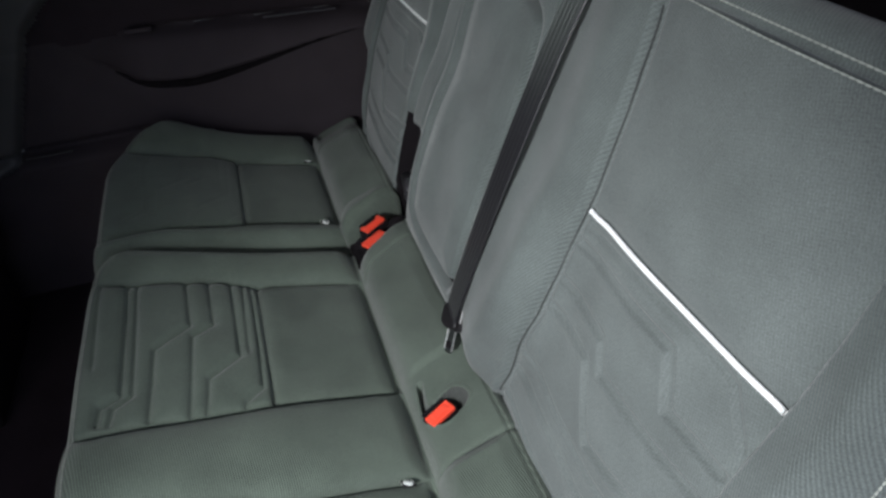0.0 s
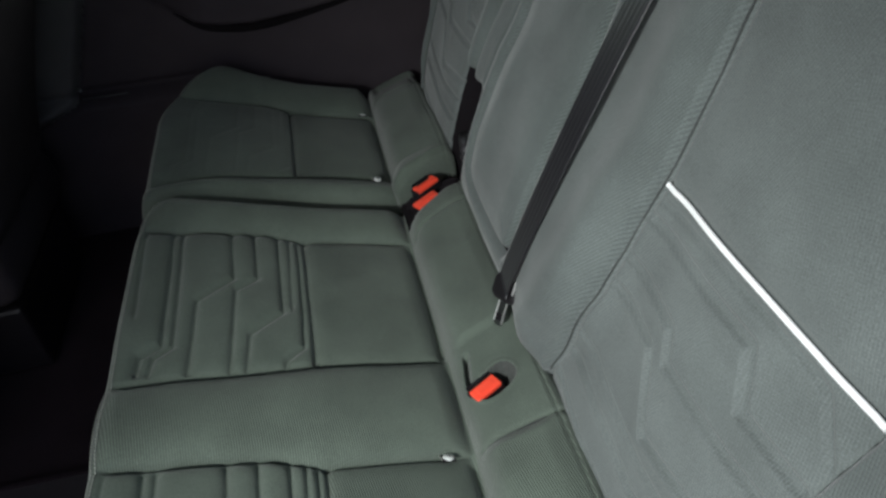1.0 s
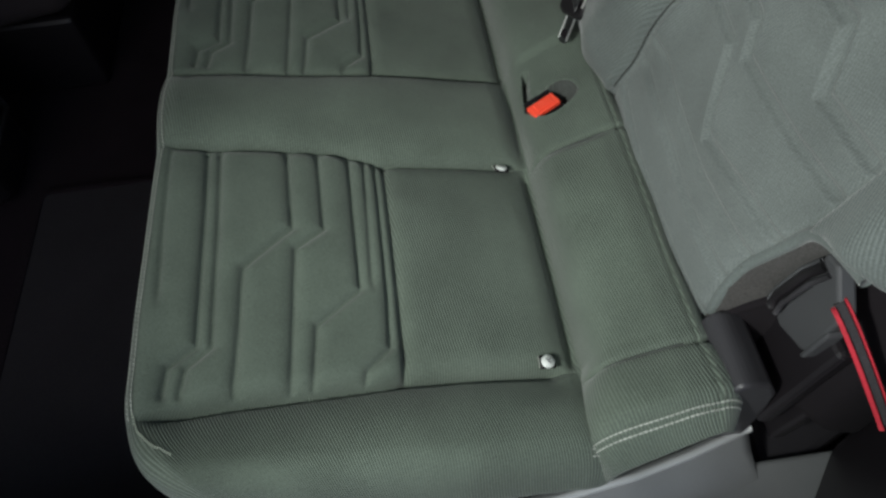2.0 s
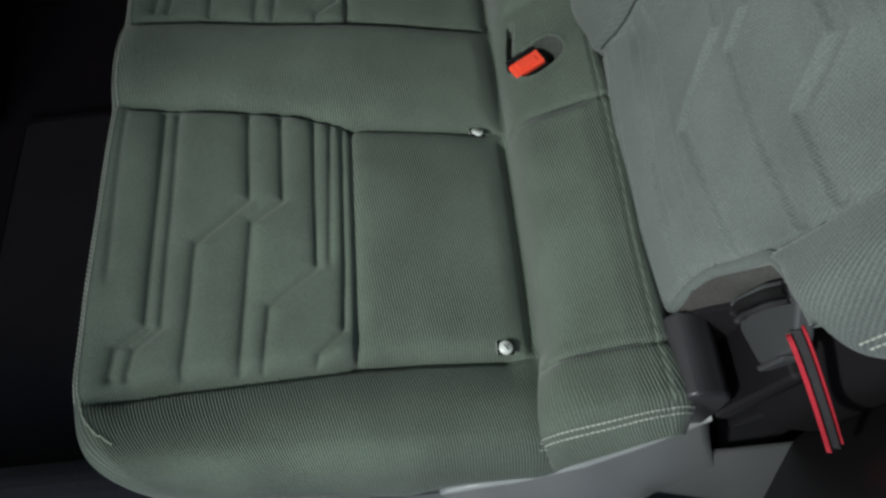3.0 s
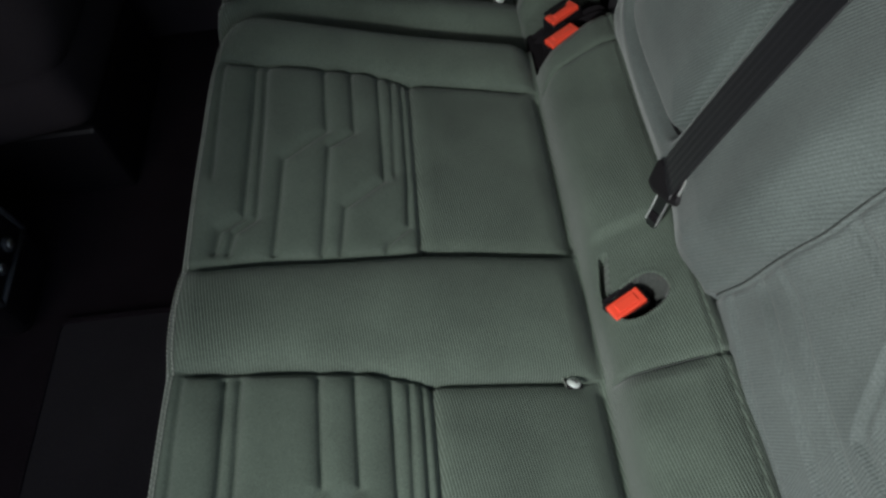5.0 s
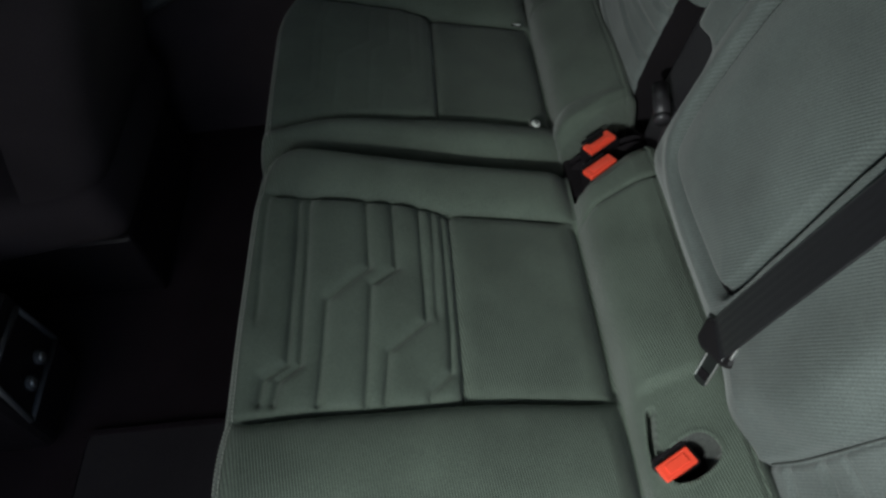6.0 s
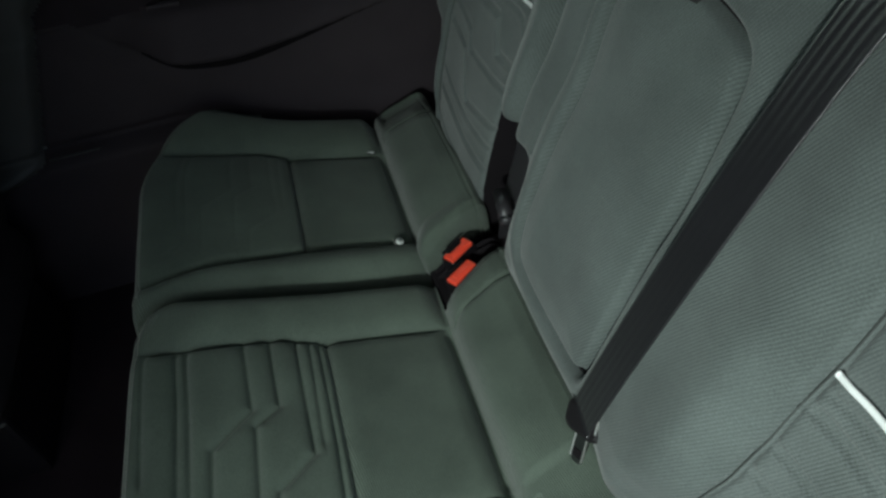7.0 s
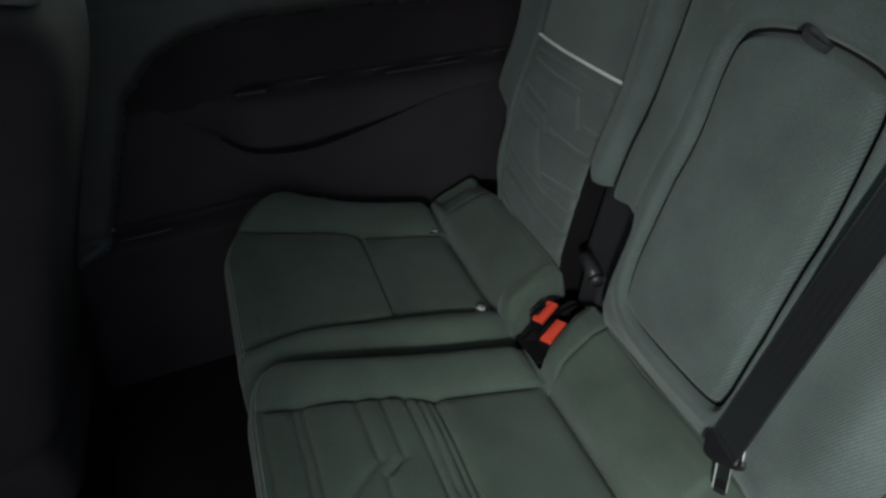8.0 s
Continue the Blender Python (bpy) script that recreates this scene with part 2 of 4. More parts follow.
def groove(dist, width, depth):
    return -depth * np.exp(-(dist / width) ** 2)


def crease(dist, width, depth):
    """A sewn line between two stuffed pads: sharp at the bottom, with round shoulders."""
    return -depth * np.exp(-np.sqrt(dist ** 2 + 0.0009 ** 2) / width)


def arc(points):
    return np.concatenate([[0], np.cumsum(np.linalg.norm(np.diff(points, axis=0), axis=1))])


def tube(path, radius, sides=8):
    """Vertices and faces of a round cord along a path; radius: one for all, or one a point."""
    pts = [Vector(p) for p in path]
    verts, faces = [], []
    for i, p in enumerate(pts):
        go = (pts[min(i + 1, len(pts) - 1)] - pts[max(i - 1, 0)]).normalized()
        a = go.orthogonal() if i == 0 else (ref - go * ref.dot(go))
        ref = a.normalized()
        b = go.cross(ref)
        for k in range(sides):
            an = 2 * math.pi * k / sides
            r = radius if isinstance(radius, float) else radius[i]
            verts.append(p + ref * r * math.cos(an) + b * r * math.sin(an))
    for i in range(len(pts) - 1):
        for k in range(sides):
            faces.append((i * sides + k, i * sides + (k + 1) % sides, (i + 1) * sides + (k + 1) % sides, (i + 1) * sides + k))
    faces += [tuple(range(sides)), tuple((len(pts) - 1) * sides + k for k in reversed(range(sides)))]
    return verts, faces


def sheet_parts(P, region, kinds, parent, lay=None):
    """Cuts the grid of points P into one mesh a region. kinds: region -> (name, material, label); lay: the cloth's own coordinates."""
    nu, nv = P.shape[:2]
    ids = np.arange(nu * nv).reshape(nu, nv)
    quads = np.stack([ids[:-1, :-1], ids[:-1, 1:], ids[1:, 1:], ids[1:, :-1]], -1).reshape(-1, 4)
    reg = region[:-1, :-1].reshape(-1)
    flat = P.reshape(-1, 3)
    made = {}
    for r, (name, mat, label) in kinds.items():
        q = quads[reg == r]
        if not len(q):
            continue
        used, inv = np.unique(q, return_inverse=True)
        made[r] = mesh_object(name, flat[used].tolist(), inv.reshape(-1, 4).tolist(), mat, parent, label)
        if lay is not None:
            layer = made[r].data.uv_layers.new(name="cloth")
            layer.data.foreach_set("uv", lay.reshape(-1, 2)[q.reshape(-1)].astype(np.float32).ravel())
    return made


def stitches(name, path, parent, mat, length=0.0044, gap=0.0007, width=0.0007, lift=0.0006, normal=(0, 0, 1)):
    """A row of thread stitches laid along a path."""
    p = np.array(path, float)
    s = np.concatenate([[0], np.cumsum(np.linalg.norm(np.diff(p, axis=0), axis=1))])
    verts, faces = [], []
    n = np.array(normal, float)
    t = 0.0
    while t + length < s[-1]:
        a, b = (np.array([np.interp(k, s, p[:, i]) for i in range(3)]) for k in (t, t + length))
        side = np.cross(b - a, n)
        side = side / (np.linalg.norm(side) + 1e-9) * width
        up = n * lift
        mid = (a + b) / 2 + up * 1.6
        k = len(verts)
        verts += [a - side * 0.6, a + side * 0.6, mid + side, b + side * 0.6, b - side * 0.6, mid - side]
        faces += [(k, k + 1, k + 2, k + 5), (k + 5, k + 2, k + 3, k + 4)]
        t += length + gap
    ob = mesh_object(name, verts, faces, mat, parent)
    ob["kind"] = "stuff"
    return ob


# ---------------------------------------------------------------- rear seat: cushions
SEAT_RISE = 0.27        # the cushion climbs towards its front edge
CUSHION_PROFILE = [(0.10, 0.29), (0.03, 0.36), (-0.018, 0.425), (-0.031, 0.470), (-0.028, 0.494), (-0.017, 0.5065), (0.0, 0.5040),
                   (0.05, 0.4905), (0.10, 0.477), (0.20, 0.450), (0.30, 0.423), (0.37, 0.405), (0.395, 0.3985), (0.407, 0.394), (0.415, 0.388), (0.4195, 0.3860), (0.4222, 0.3880),
                   (0.4240, 0.398), (0.428, 0.413), (0.437, 0.426), (0.455, 0.437), (0.478, 0.445), (0.500, 0.453), (0.516, 0.459), (0.527, 0.462), (0.537, 0.459), (0.547, 0.445), (0.554, 0.42), (0.558, 0.37), (0.56, 0.28)]
# quilting of a seat, across the seat (0 near seam, 1 far seam) and along x
QUILT = [
    ([(1.0, -0.006), (0.64, -0.004), (0.27, -0.001)], 0.0052, 0.0030),
    ([(1.0, 0.034), (0.68, 0.037), (0.39, 0.037), (0.145, 0.037), (0.075, 0.013), (-0.06, 0.010)], 0.0055, 0.0050),
    ([(1.0, 0.048), (0.60, 0.051), (0.34, 0.051), (0.140, 0.051), (0.070, 0.029), (-0.06, 0.025)], 0.0055, 0.0046),
    ([(1.0, 0.122), (0.61, 0.127), (0.435, 0.077), (0.18, 0.075), (-0.05, 0.072)], 0.0060, 0.0044),
    ([(1.0, 0.157), (0.61, 0.161), (0.520, 0.130), (0.22, 0.127), (-0.03, 0.124)], 0.0060, 0.0044),
    ([(1.0, 0.193), (0.345, 0.196), (0.205, 0.150), (-0.03, 0.145)], 0.0055, 0.0042),
    ([(1.0, 0.212), (0.32, 0.209)], 0.0046, 0.0034),
    ([(1.0, 0.225), (0.33, 0.224), (0.12, 0.222), (0.04, 0.198), (-0.05, 0.194)], 0.0050, 0.0042),
]


def near_seam(base):
    return lambda x: base + np.interp(x, [-0.03, 0.06, 0.12, 0.235, 0.30, 0.42], [-0.032, -0.018, -0.012, 0.0, 0.003, 0.003])


def far_seam(base):
    return lambda x: base + np.interp(x, [-0.03, 0.05, 0.17, 0.235, 0.42], [0.012, 0.014, 0.014, 0.001, 0.0])


def cushion(seat_thing, y0, y1, seats, pocket, roll_seams, label, corner_near, corner_far, quilt_depth=1.0, swell=(0.021, 0.016), flare=0.0, roll_end=None, radius=0.125, puffs=()):
    prof = resample(CUSHION_PROFILE, 0.0020)
    side = resample([(y0 + 0.12, -0.17), (y0 + 0.035, -0.135), (y0 + 0.004, -0.095), (y0 - 0.002, -0.055), (y0, -0.028), (y0 + 0.012, -0.008), (y0 + 0.032, 0.0), (y0 + 0.06, 0.0),
                     (y1 - 0.06, 0.0), (y1 - 0.032, 0.0), (y1 - 0.012, -0.008), (y1, -0.028), (y1 + 0.002, -0.055), (y1 - 0.004, -0.095), (y1 - 0.035, -0.135), (y1 - 0.12, -0.17)], 0.0020)
    nu, nv = len(prof), len(side)
    tang = np.gradient(prof, axis=0)
    tang /= np.linalg.norm(tang, axis=1)[:, None]
    norm = np.stack([-tang[:, 1], tang[:, 0]], 1)
    X = np.repeat(prof[:, :1], nv, 1)
    Z0 = np.repeat(prof[:, 1:], nv, 1)
    Y = np.repeat(side[None, :, 0], nu, 0)
    DZ = np.repeat(side[None, :, 1], nu, 0)
    top = np.zeros((nu, nv), bool)
    iu0 = int(np.argmax(prof[:, 1]))
    iu1 = int(np.argmin(np.abs(prof[:, 0] - 0.420)))
    idx = np.arange(nu)[:, None] * np.ones((1, nv), int)
    top = (idx >= iu0 - 2) & (idx <= iu1)
    rear = idx > iu1
    region = np.zeros((nu, nv), int)
    d = np.zeros((nu, nv))
    drop, slide_x, slide_y = np.zeros((nu, nv)), 0.0, 0.0
    edges = []
    on_top = smooth_step(X, -0.035, 0.0) * (idx >= iu0 - 12) * (1 - smooth_step(X, 0.385, 0.425))
    for k, (a, b) in enumerate(seats):
        fa, fb = near_seam(a)(X), far_seam(b)(X)
        v = (Y - fa) / (fb - fa)
        within = (v > 0) & (v < 1)
        d += np.where(within, 0.005 * np.sin(np.pi * np.clip(v, 0, 1)), 0) * on_top
        d += (groove(Y - fa, 0.0036, 0.0075) + groove(Y - fa, 0.012, 0.0045)) * on_top * smooth_step(X, -0.02, 0.01)
        d += (groove(Y - fb, 0.0036, 0.0075) + groove(Y - fb, 0.012, 0.0045)) * on_top * smooth_step(X, -0.02, 0.01)
        if corner_near and k == 0:
            d += np.where(Y < fa, groove(Y - fa, 0.030, 0.010), groove(Y - fa, 0.012, 0.010)) * on_top * smooth_step(X, -0.02, 0.03)
        ins = within & top & (X > 0.235)
        d += np.where(within, groove(X - 0.235, 0.0040, 0.0055) + groove(X - 0.235, 0.011, 0.0042), 0) * on_top
        d += np.where(within & (X > 0.235) & top, -0.0025, 0)
        drop += np.where(within, 0.0085 * np.exp(-((X - 0.4185) / 0.0060) ** 2) + 0.003 * np.exp(-((X - 0.412) / 0.014) ** 2), 0) * smooth_step(np.minimum(v, 1 - v), 0.0, 0.06)
        q = within & top & (X <= 0.235)
        qw = smooth_step(Y - fa, 0.002, 0.010) * smooth_step(fb - Y, 0.002, 0.010) * smooth_step(0.235 - X, 0.0, 0.004) * top
        pad = 0.0030 * qw
        for pts, w, deep in QUILT:
            world_pts = [(a + (b + 0.012 - a) * min(max(s, -0.02), 1.03), x) for s, x in pts]
            dist = line_distance(Y, X, world_pts)
            fade = smooth_step(Y - world_pts[-1][0], -0.002, 0.028) if pts[-1][0] > 0.1 else 1.0
            d += qw * fade * (crease(dist, w, deep * 2.1 * quilt_depth) + groove(dist, 0.0022, 0.0012 * quilt_depth)) * on_top
        d += pad * on_top
        region[q] = 10 + k
        region[ins] = 20 + k
        edges += [a, b]
    # side bolsters and the raised bands between the seats
    marks = [y0] + edges + [y1]
    for a, b, fa_, fb_ in [(marks[i], marks[i + 1], i, i + 1) for i in range(0, len(marks), 2)]:
        la = far_seam(a)(X) if fa_ > 0 else np.full(X.shape, a)
        lb = near_seam(b)(X) if fb_ < len(marks) - 1 else np.full(X.shape, b)
        v = np.clip((Y - la) / (lb - la), 0, 1)
        if fa_ == 0:
            h = np.sin(np.pi * np.clip(v, 0, 1) ** (0.62 if corner_near else 0.8)) ** (1.1 if corner_near else 0.8)
        elif fb_ == len(marks) - 1:
            h = np.sin(np.pi * np.clip(1 - v, 0, 1) ** 0.8) ** 0.8
        else:
            h = np.clip(4 * v * (1 - v), 0, 1) ** 0.75
        tall = swell[0] if fa_ == 0 else swell[1] if fb_ == len(marks) - 1 else 0.016
        reach = on_top if fa_ > 0 else smooth_step(X, -0.035, 0.0) * (idx >= iu0 - 12) * (1 - 0.6 * smooth_step(X, 0.38, 0.53))
        d += np.where((v > 0) & (v < 1), tall * h, 0) * reach
    # roll along the rear: seams across, wells for the buckles
    for ys, lean in roll_seams:
        line = ys + lean * (X - 0.42)
        d += np.where(rear, groove(Y - line, 0.0024, 0.0048) + groove(Y - line, 0.007, 0.0018), 0) * smooth_step(X, 0.422, 0.43)
    roll_amt = smooth_step(X, 0.423, 0.45) * rear
    d += np.where(rear & (Z0 > 0.44), groove(X - 0.526, 0.0024, 0.0024), 0)
    d += 0.002 * np.sin(Y * 23.0) * roll_amt
    # each seat's stretch of the roll is stuffed fuller than the joints
    for ya, yb in puffs:
        lo, hi = ya + 0.15 * (X - 0.42), yb
        d += 0.0065 * smooth_step(Y - lo, 0.0, 0.016) * smooth_step(hi - Y, 0.0, 0.016) * roll_amt * (1 - smooth_step(X, 0.50, 0.525))
    if pocket:
        cx, cy, rx, ry, turn = pocket
        ct, st = math.cos(turn), math.sin(turn)
        ax, ay = (X - cx) * ct + (Y - cy) * st, -(X - cx) * st + (Y - cy) * ct
        e = (np.abs(ax) / rx) ** 2.6 + (np.abs(ay) / ry) ** 2.6
        slit = line_distance(X, Y, [(0.437, 0.478), (0.438, 0.500), (0.443, 0.532)])
        rim = (e > 0.84) & (e < 1.17) & rear & (X > 0.430) & (X < 0.515)
        grow = np.where(rim, np.clip(e, 0.2, 5) ** (-1 / 2.6), 1.0)
        slide_x = (grow - 1) * (X - cx)
        slide_y = (grow - 1) * (Y - cy)
        e = np.where(rim, 1.0, e)
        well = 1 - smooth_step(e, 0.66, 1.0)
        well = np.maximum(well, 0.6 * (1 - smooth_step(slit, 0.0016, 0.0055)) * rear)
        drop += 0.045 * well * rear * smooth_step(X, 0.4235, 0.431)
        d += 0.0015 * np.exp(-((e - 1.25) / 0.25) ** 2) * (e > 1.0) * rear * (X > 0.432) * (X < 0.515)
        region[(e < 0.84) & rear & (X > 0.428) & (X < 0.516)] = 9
        # shade deep in the well, put into its colour inside the felt
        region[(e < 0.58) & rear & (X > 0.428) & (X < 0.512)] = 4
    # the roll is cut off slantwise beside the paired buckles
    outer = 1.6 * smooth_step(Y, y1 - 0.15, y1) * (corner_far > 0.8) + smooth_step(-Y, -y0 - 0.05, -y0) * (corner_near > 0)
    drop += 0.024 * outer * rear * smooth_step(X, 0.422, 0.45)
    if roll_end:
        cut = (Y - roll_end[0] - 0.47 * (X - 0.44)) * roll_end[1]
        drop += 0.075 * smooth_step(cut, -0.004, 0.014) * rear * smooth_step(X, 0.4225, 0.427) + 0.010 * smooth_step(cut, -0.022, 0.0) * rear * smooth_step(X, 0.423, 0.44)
        # the cut face is coloured near-black for the shade between the cushions
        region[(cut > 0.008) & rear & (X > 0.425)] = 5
    # soft waviness of upholstery
    d += 0.0012 * np.sin(X * 31 + 1.3 * np.sin(Y * 17)) * np.sin(Y * 26 + 0.7) * (on_top + roll_amt)
    keep = np.clip(1 + DZ / 0.03, 0, 1)
    px = X + norm[:, :1] * d * keep
    pz = Z0 + DZ + norm[:, 1:] * d * keep - drop * keep
    R = radius
    shift = np.zeros((nu, nv))
    for flag, dist in ((corner_near, Y - y0), (corner_far, y1 - Y)):
        if flag:
            t = np.clip(1 - dist / R, 0, 1)
            t = np.where(DZ < -0.05, np.maximum(t, np.where(dist < 0.13, 1.0, 0.0)), t)
            shift += flag * R * (1 - np.sqrt(np.clip(1 - t * t, 0, 1)))
    pz = np.maximum(pz, np.interp(X, [0.0, 0.3], [0.352, 0.315]))
    px = px + shift * np.clip(1 - (X + 0.03) / 0.30, 0, 1) ** 1.3
    py = Y - flare * np.clip(1 - (X + 0.03) / 0.16, 0, 1) ** 2 * np.clip(1 - (Y - y0) / 0.16, 0, 1)
    if corner_near:
        py = py + np.interp(X, [0.40, 0.469, 0.516, 0.56], [0.0, 0.010, 0.018, 0.024]) * np.clip(1 - (Y - y0) / 0.10, 0, 1)
    if corner_near:
        brink = np.clip(1 - (Y - y0) / 0.06, 0, 1)
        pz = pz + 0.009 * np.exp(-((X - 0.420) / 0.007) ** 2) * brink * (DZ > -0.04)
        py = py + 0.055 * smooth_step(-DZ, 0.020, 0.070) * smooth_step(X, 0.27, 0.40) * (Y < 0.2)
    # the lower front tucks in under the skirt
    tuck = np.clip(0.445 - Z0, 0, 0.1) * 1.1 * ((idx < iu0) | (X > 0.53))
    py = py + tuck * (np.clip(1 - (Y - y0) / 0.15, 0, 1) - np.clip(1 - (y1 - Y) / 0.15, 0, 1))
    P = np.stack([px + slide_x, py + slide_y, pz], -1)
    lay = np.stack([np.repeat(arc(prof)[:, None], nv, 1), np.repeat(arc(side)[None, :], nu, 0)], -1)
    base = sheet_parts(P, region, {0: ("seat_cushion", cloth_seat, label)}, seat_thing, lay)[0]
    kinds = {4: ("buckle_well_shade", dark_recess, "buckle well sunk in the roll, its shade put into the colour")}
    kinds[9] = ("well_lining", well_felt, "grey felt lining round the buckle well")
    kinds[5] = ("roll_end_shade", dark_recess, "cut end of the roll, darkened for the shade in the gap")
    for k in range(len(seats)):
        kinds[10 + k] = ("quilted_panel", cloth_quilt, "quilted grey-green cloth panel with angular grooves")
        kinds[20 + k] = ("seat_insert", cloth_seat, "plain ribbed cloth insert")
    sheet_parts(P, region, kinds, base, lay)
    # twin rows of thread round the front edge
    jn, jf = int(np.argmin(np.abs(side[: nv // 2, 0] - (y0 + 0.030)) + np.abs(side[: nv // 2, 1] + 0.001))), nv - 1
    jf = nv - 1 - jn
    bend = 34 if corner_near else 0
    for off in (0, 3):
        i = iu0 - 1 - off
        row = P[i, jn - off + bend:jf + 1 + off] + np.array([-0.0006, 0, 0.0010])
        if corner_near:
            turn = np.linspace(0, math.pi / 2, 24)[:13]
            ii = np.round(i + (bend + off) * (1 - np.cos(turn))).astype(int)
            jj = np.round(jn - off + bend * (1 - np.sin(turn))).astype(int)
            if off == 0:
                stitches("stitching", P[ii, jj] + np.array([-0.0006, -0.0006, 0.0012]), base, rim_thread, length=0.0019, gap=0.0011, normal=(-0.4, -0.4, 0.8), width=0.0016)
        stitches("stitching", row, base, thread, normal=(-0.5, 0, 0.86), width=0.0010)
        if corner_near:
            col = P[iu0 - 1 + bend:, jn - off][: nu - iu0 - 12 - bend] + np.array([0, -0.0006, 0.0010])
            rear_part = col[:, 0] > 0.405
            stitches("stitching", col[rear_part], base, thread, normal=(0, -0.5, 0.86), width=0.0010)
    # thread along the back of the roll
    ir = int(np.argmin(np.abs(prof[:, 0] - 0.526) + np.abs(prof[:, 1] - 0.462)))
    stitches("seam_line", P[ir, jn:jf] + np.array([0, 0, 0.0006]), base, seam_thread, length=0.006, gap=0.0, normal=(0.3, 0, 0.95), width=0.0005)
    stitches("stitching", P[ir + 2, jn:jf] + np.array([-0.0004, 0, 0.0010]), base, roll_thread, normal=(0.3, 0, 0.95), width=0.0007)
    # dark sewn lines across the roll
    for ys, lean in roll_seams:
        line = []
        for x in np.arange(0.434, 0.516, 0.004):
            near = np.hypot(P[..., 0] - x, P[..., 1] - ys - lean * (x - 0.42)) + 9 * (P[..., 2] < 0.385)
            line.append(P.reshape(-1, 3)[np.argsort(near.ravel())[:4]].mean(0))
        line = np.stack([np.convolve(np.pad(c, 2, mode="edge"), np.ones(5) / 5, "valid") for c in np.array(line).T], 1)
        v, f = tube([tuple(p + np.array([0, 0, 0.0006])) for p in line], 0.0010, 6)
        mesh_object("roll_seam", v, f, seam_thread, base, "dark sewn seam")
    # pan below
    bm = bmesh.new()
    box(bm, pose(0.285, (y0 + y1) / 2, 0.235), (0.46, y1 - y0 - 0.07, 0.13), 0.01)
    part("seat_pan", bm, black_plastic, base, "black pressed seat pan")
    return base, P


bench_seat = thing("rear_bench_seat", (0.35, 0.47, 0.17), "wide rear bench seat in grey-green ribbed cloth with quilted panels", "car seat", "rear seats")
single_seat = thing("rear_single_seat", (0.35, 1.2, 0.17), "single grey-green cloth rear seat beside the far door", "car seat", "rear seats")
bench, BENCH_P = cushion(bench_seat, -0.014, 0.962, [(0.107, 0.401), (0.562, 0.854)], (0.469, 0.4725, 0.0300, 0.0212, radians(26)),
                         [(0.092, 0.02), (0.389, 0.0), (0.836, 0.25)], "ribbed grey-green cloth cushion", 1.0, 0.75, roll_end=(0.888, 1), puffs=((-0.05, 0.387), (0.548, 0.99)), swell=(0.026, 0.016))
single, SINGLE_P = cushion(single_seat, 0.974, 1.458, [(1.052, 1.330)], None, [(1.352, 0.0)],
                           "ribbed grey-green cloth cushion", 0.0, 1.0, 0.15, (0.015, 0.028), 0.05, (0.990, -1), 0.23, ((0.995, 1.42),))


# ---------------------------------------------------------------- rear seat: backrests
LEAN = 0.31
BACK_Z = [0.34, 0.40, 0.46, 0.50, 0.60, 0.68, 0.767, 0.85, 0.95, 1.0, 1.05]
BACK_X = [0.550, 0.537, 0.537, 0.545, 0.573, 0.600, 0.634, 0.655, 0.681, 0.692, 0.703]


def plane_x(z):
    return float(np.interp(z, BACK_Z, BACK_X))


def middle_bulge(y, z):
    """The backrest's middle third stands further forward towards its foot."""
    rise = np.interp(z, [0.40, 0.458, 0.470, 0.485, 0.50, 0.54, 0.6, 0.72, 0.8, 0.9, 0.95], [0.0, 0.0, 0.016, 0.023, 0.028, 0.032, 0.032, 0.027, 0.015, 0.004, 0.0])
    far = 0.055 * (1 - smooth_step(z, 0.50, 0.60))
    return rise * smooth_step(y - far, 0.36, 0.46) * (1 - smooth_step(y, 0.92, 0.98))


BACK_PROFILE = [(0.66, 0.335), (0.600, 0.335), (0.560, 0.350), (0.540, 0.385)] + [(plane_x(z), z) for z in (0.42, 0.46, 0.50, 0.55, 0.60, 0.64, 0.68, 0.72, 0.767, 0.81, 0.85, 0.90, 0.95, 0.98)] + \
               [(0.691, 0.997), (0.695, 1.009), (0.703, 1.019), (0.717, 1.025), (0.734, 1.023), (0.746, 1.012), (0.752, 0.98), (0.756, 0.94)]
# quilting of a backrest: across and height
BACK_QUILT = [
    ([(0.43, 0.736), (0.300, 0.731), (0.222, 0.732), (0.191, 0.686), (0.10, 0.690)], 0.0062, 0.0036),
    ([(0.43, 0.690), (0.303, 0.677), (0.282, 0.649), (0.180, 0.648), (0.10, 0.655)], 0.0055, 0.0034),
    ([(0.43, 0.655), (0.313, 0.643), (0.270, 0.585), (0.258, 0.573), (0.170, 0.584), (0.10, 0.588)], 0.0055, 0.0036),
    ([(0.47, 0.580), (0.330, 0.555), (0.236, 0.548), (0.10, 0.552)], 0.0040, 0.0024),
    ([(0.47, 0.538), (0.330, 0.526), (0.236, 0.514), (0.10, 0.508)], 0.0060, 0.0034),
    ([(0.48, 0.492), (0.330, 0.468), (0.250, 0.460), (0.10, 0.456)], 0.0055, 0.0030),
    ([(0.43, 0.753), (0.36, 0.7555), (0.165, 0.759), (0.148, 0.755), (0.124, 0.731), (0.09, 0.700)], 0.0036, 0.0022),
]
ARMREST = rounded([(0.800, 0.921), (0.834, 0.906), (0.839, 0.860), (0.832, 0.790), (0.826, 0.690), (0.825, 0.585), (0.818, 0.540), (0.785, 0.526), (0.700, 0.522), (0.640, 0.522), (0.610, 0.528),
                   (0.602, 0.570), (0.599, 0.650), (0.602, 0.740), (0.611, 0.850), (0.614, 0.885), (0.621, 0.907), (0.642, 0.919), (0.685, 0.926), (0.735, 0.930)], 2)
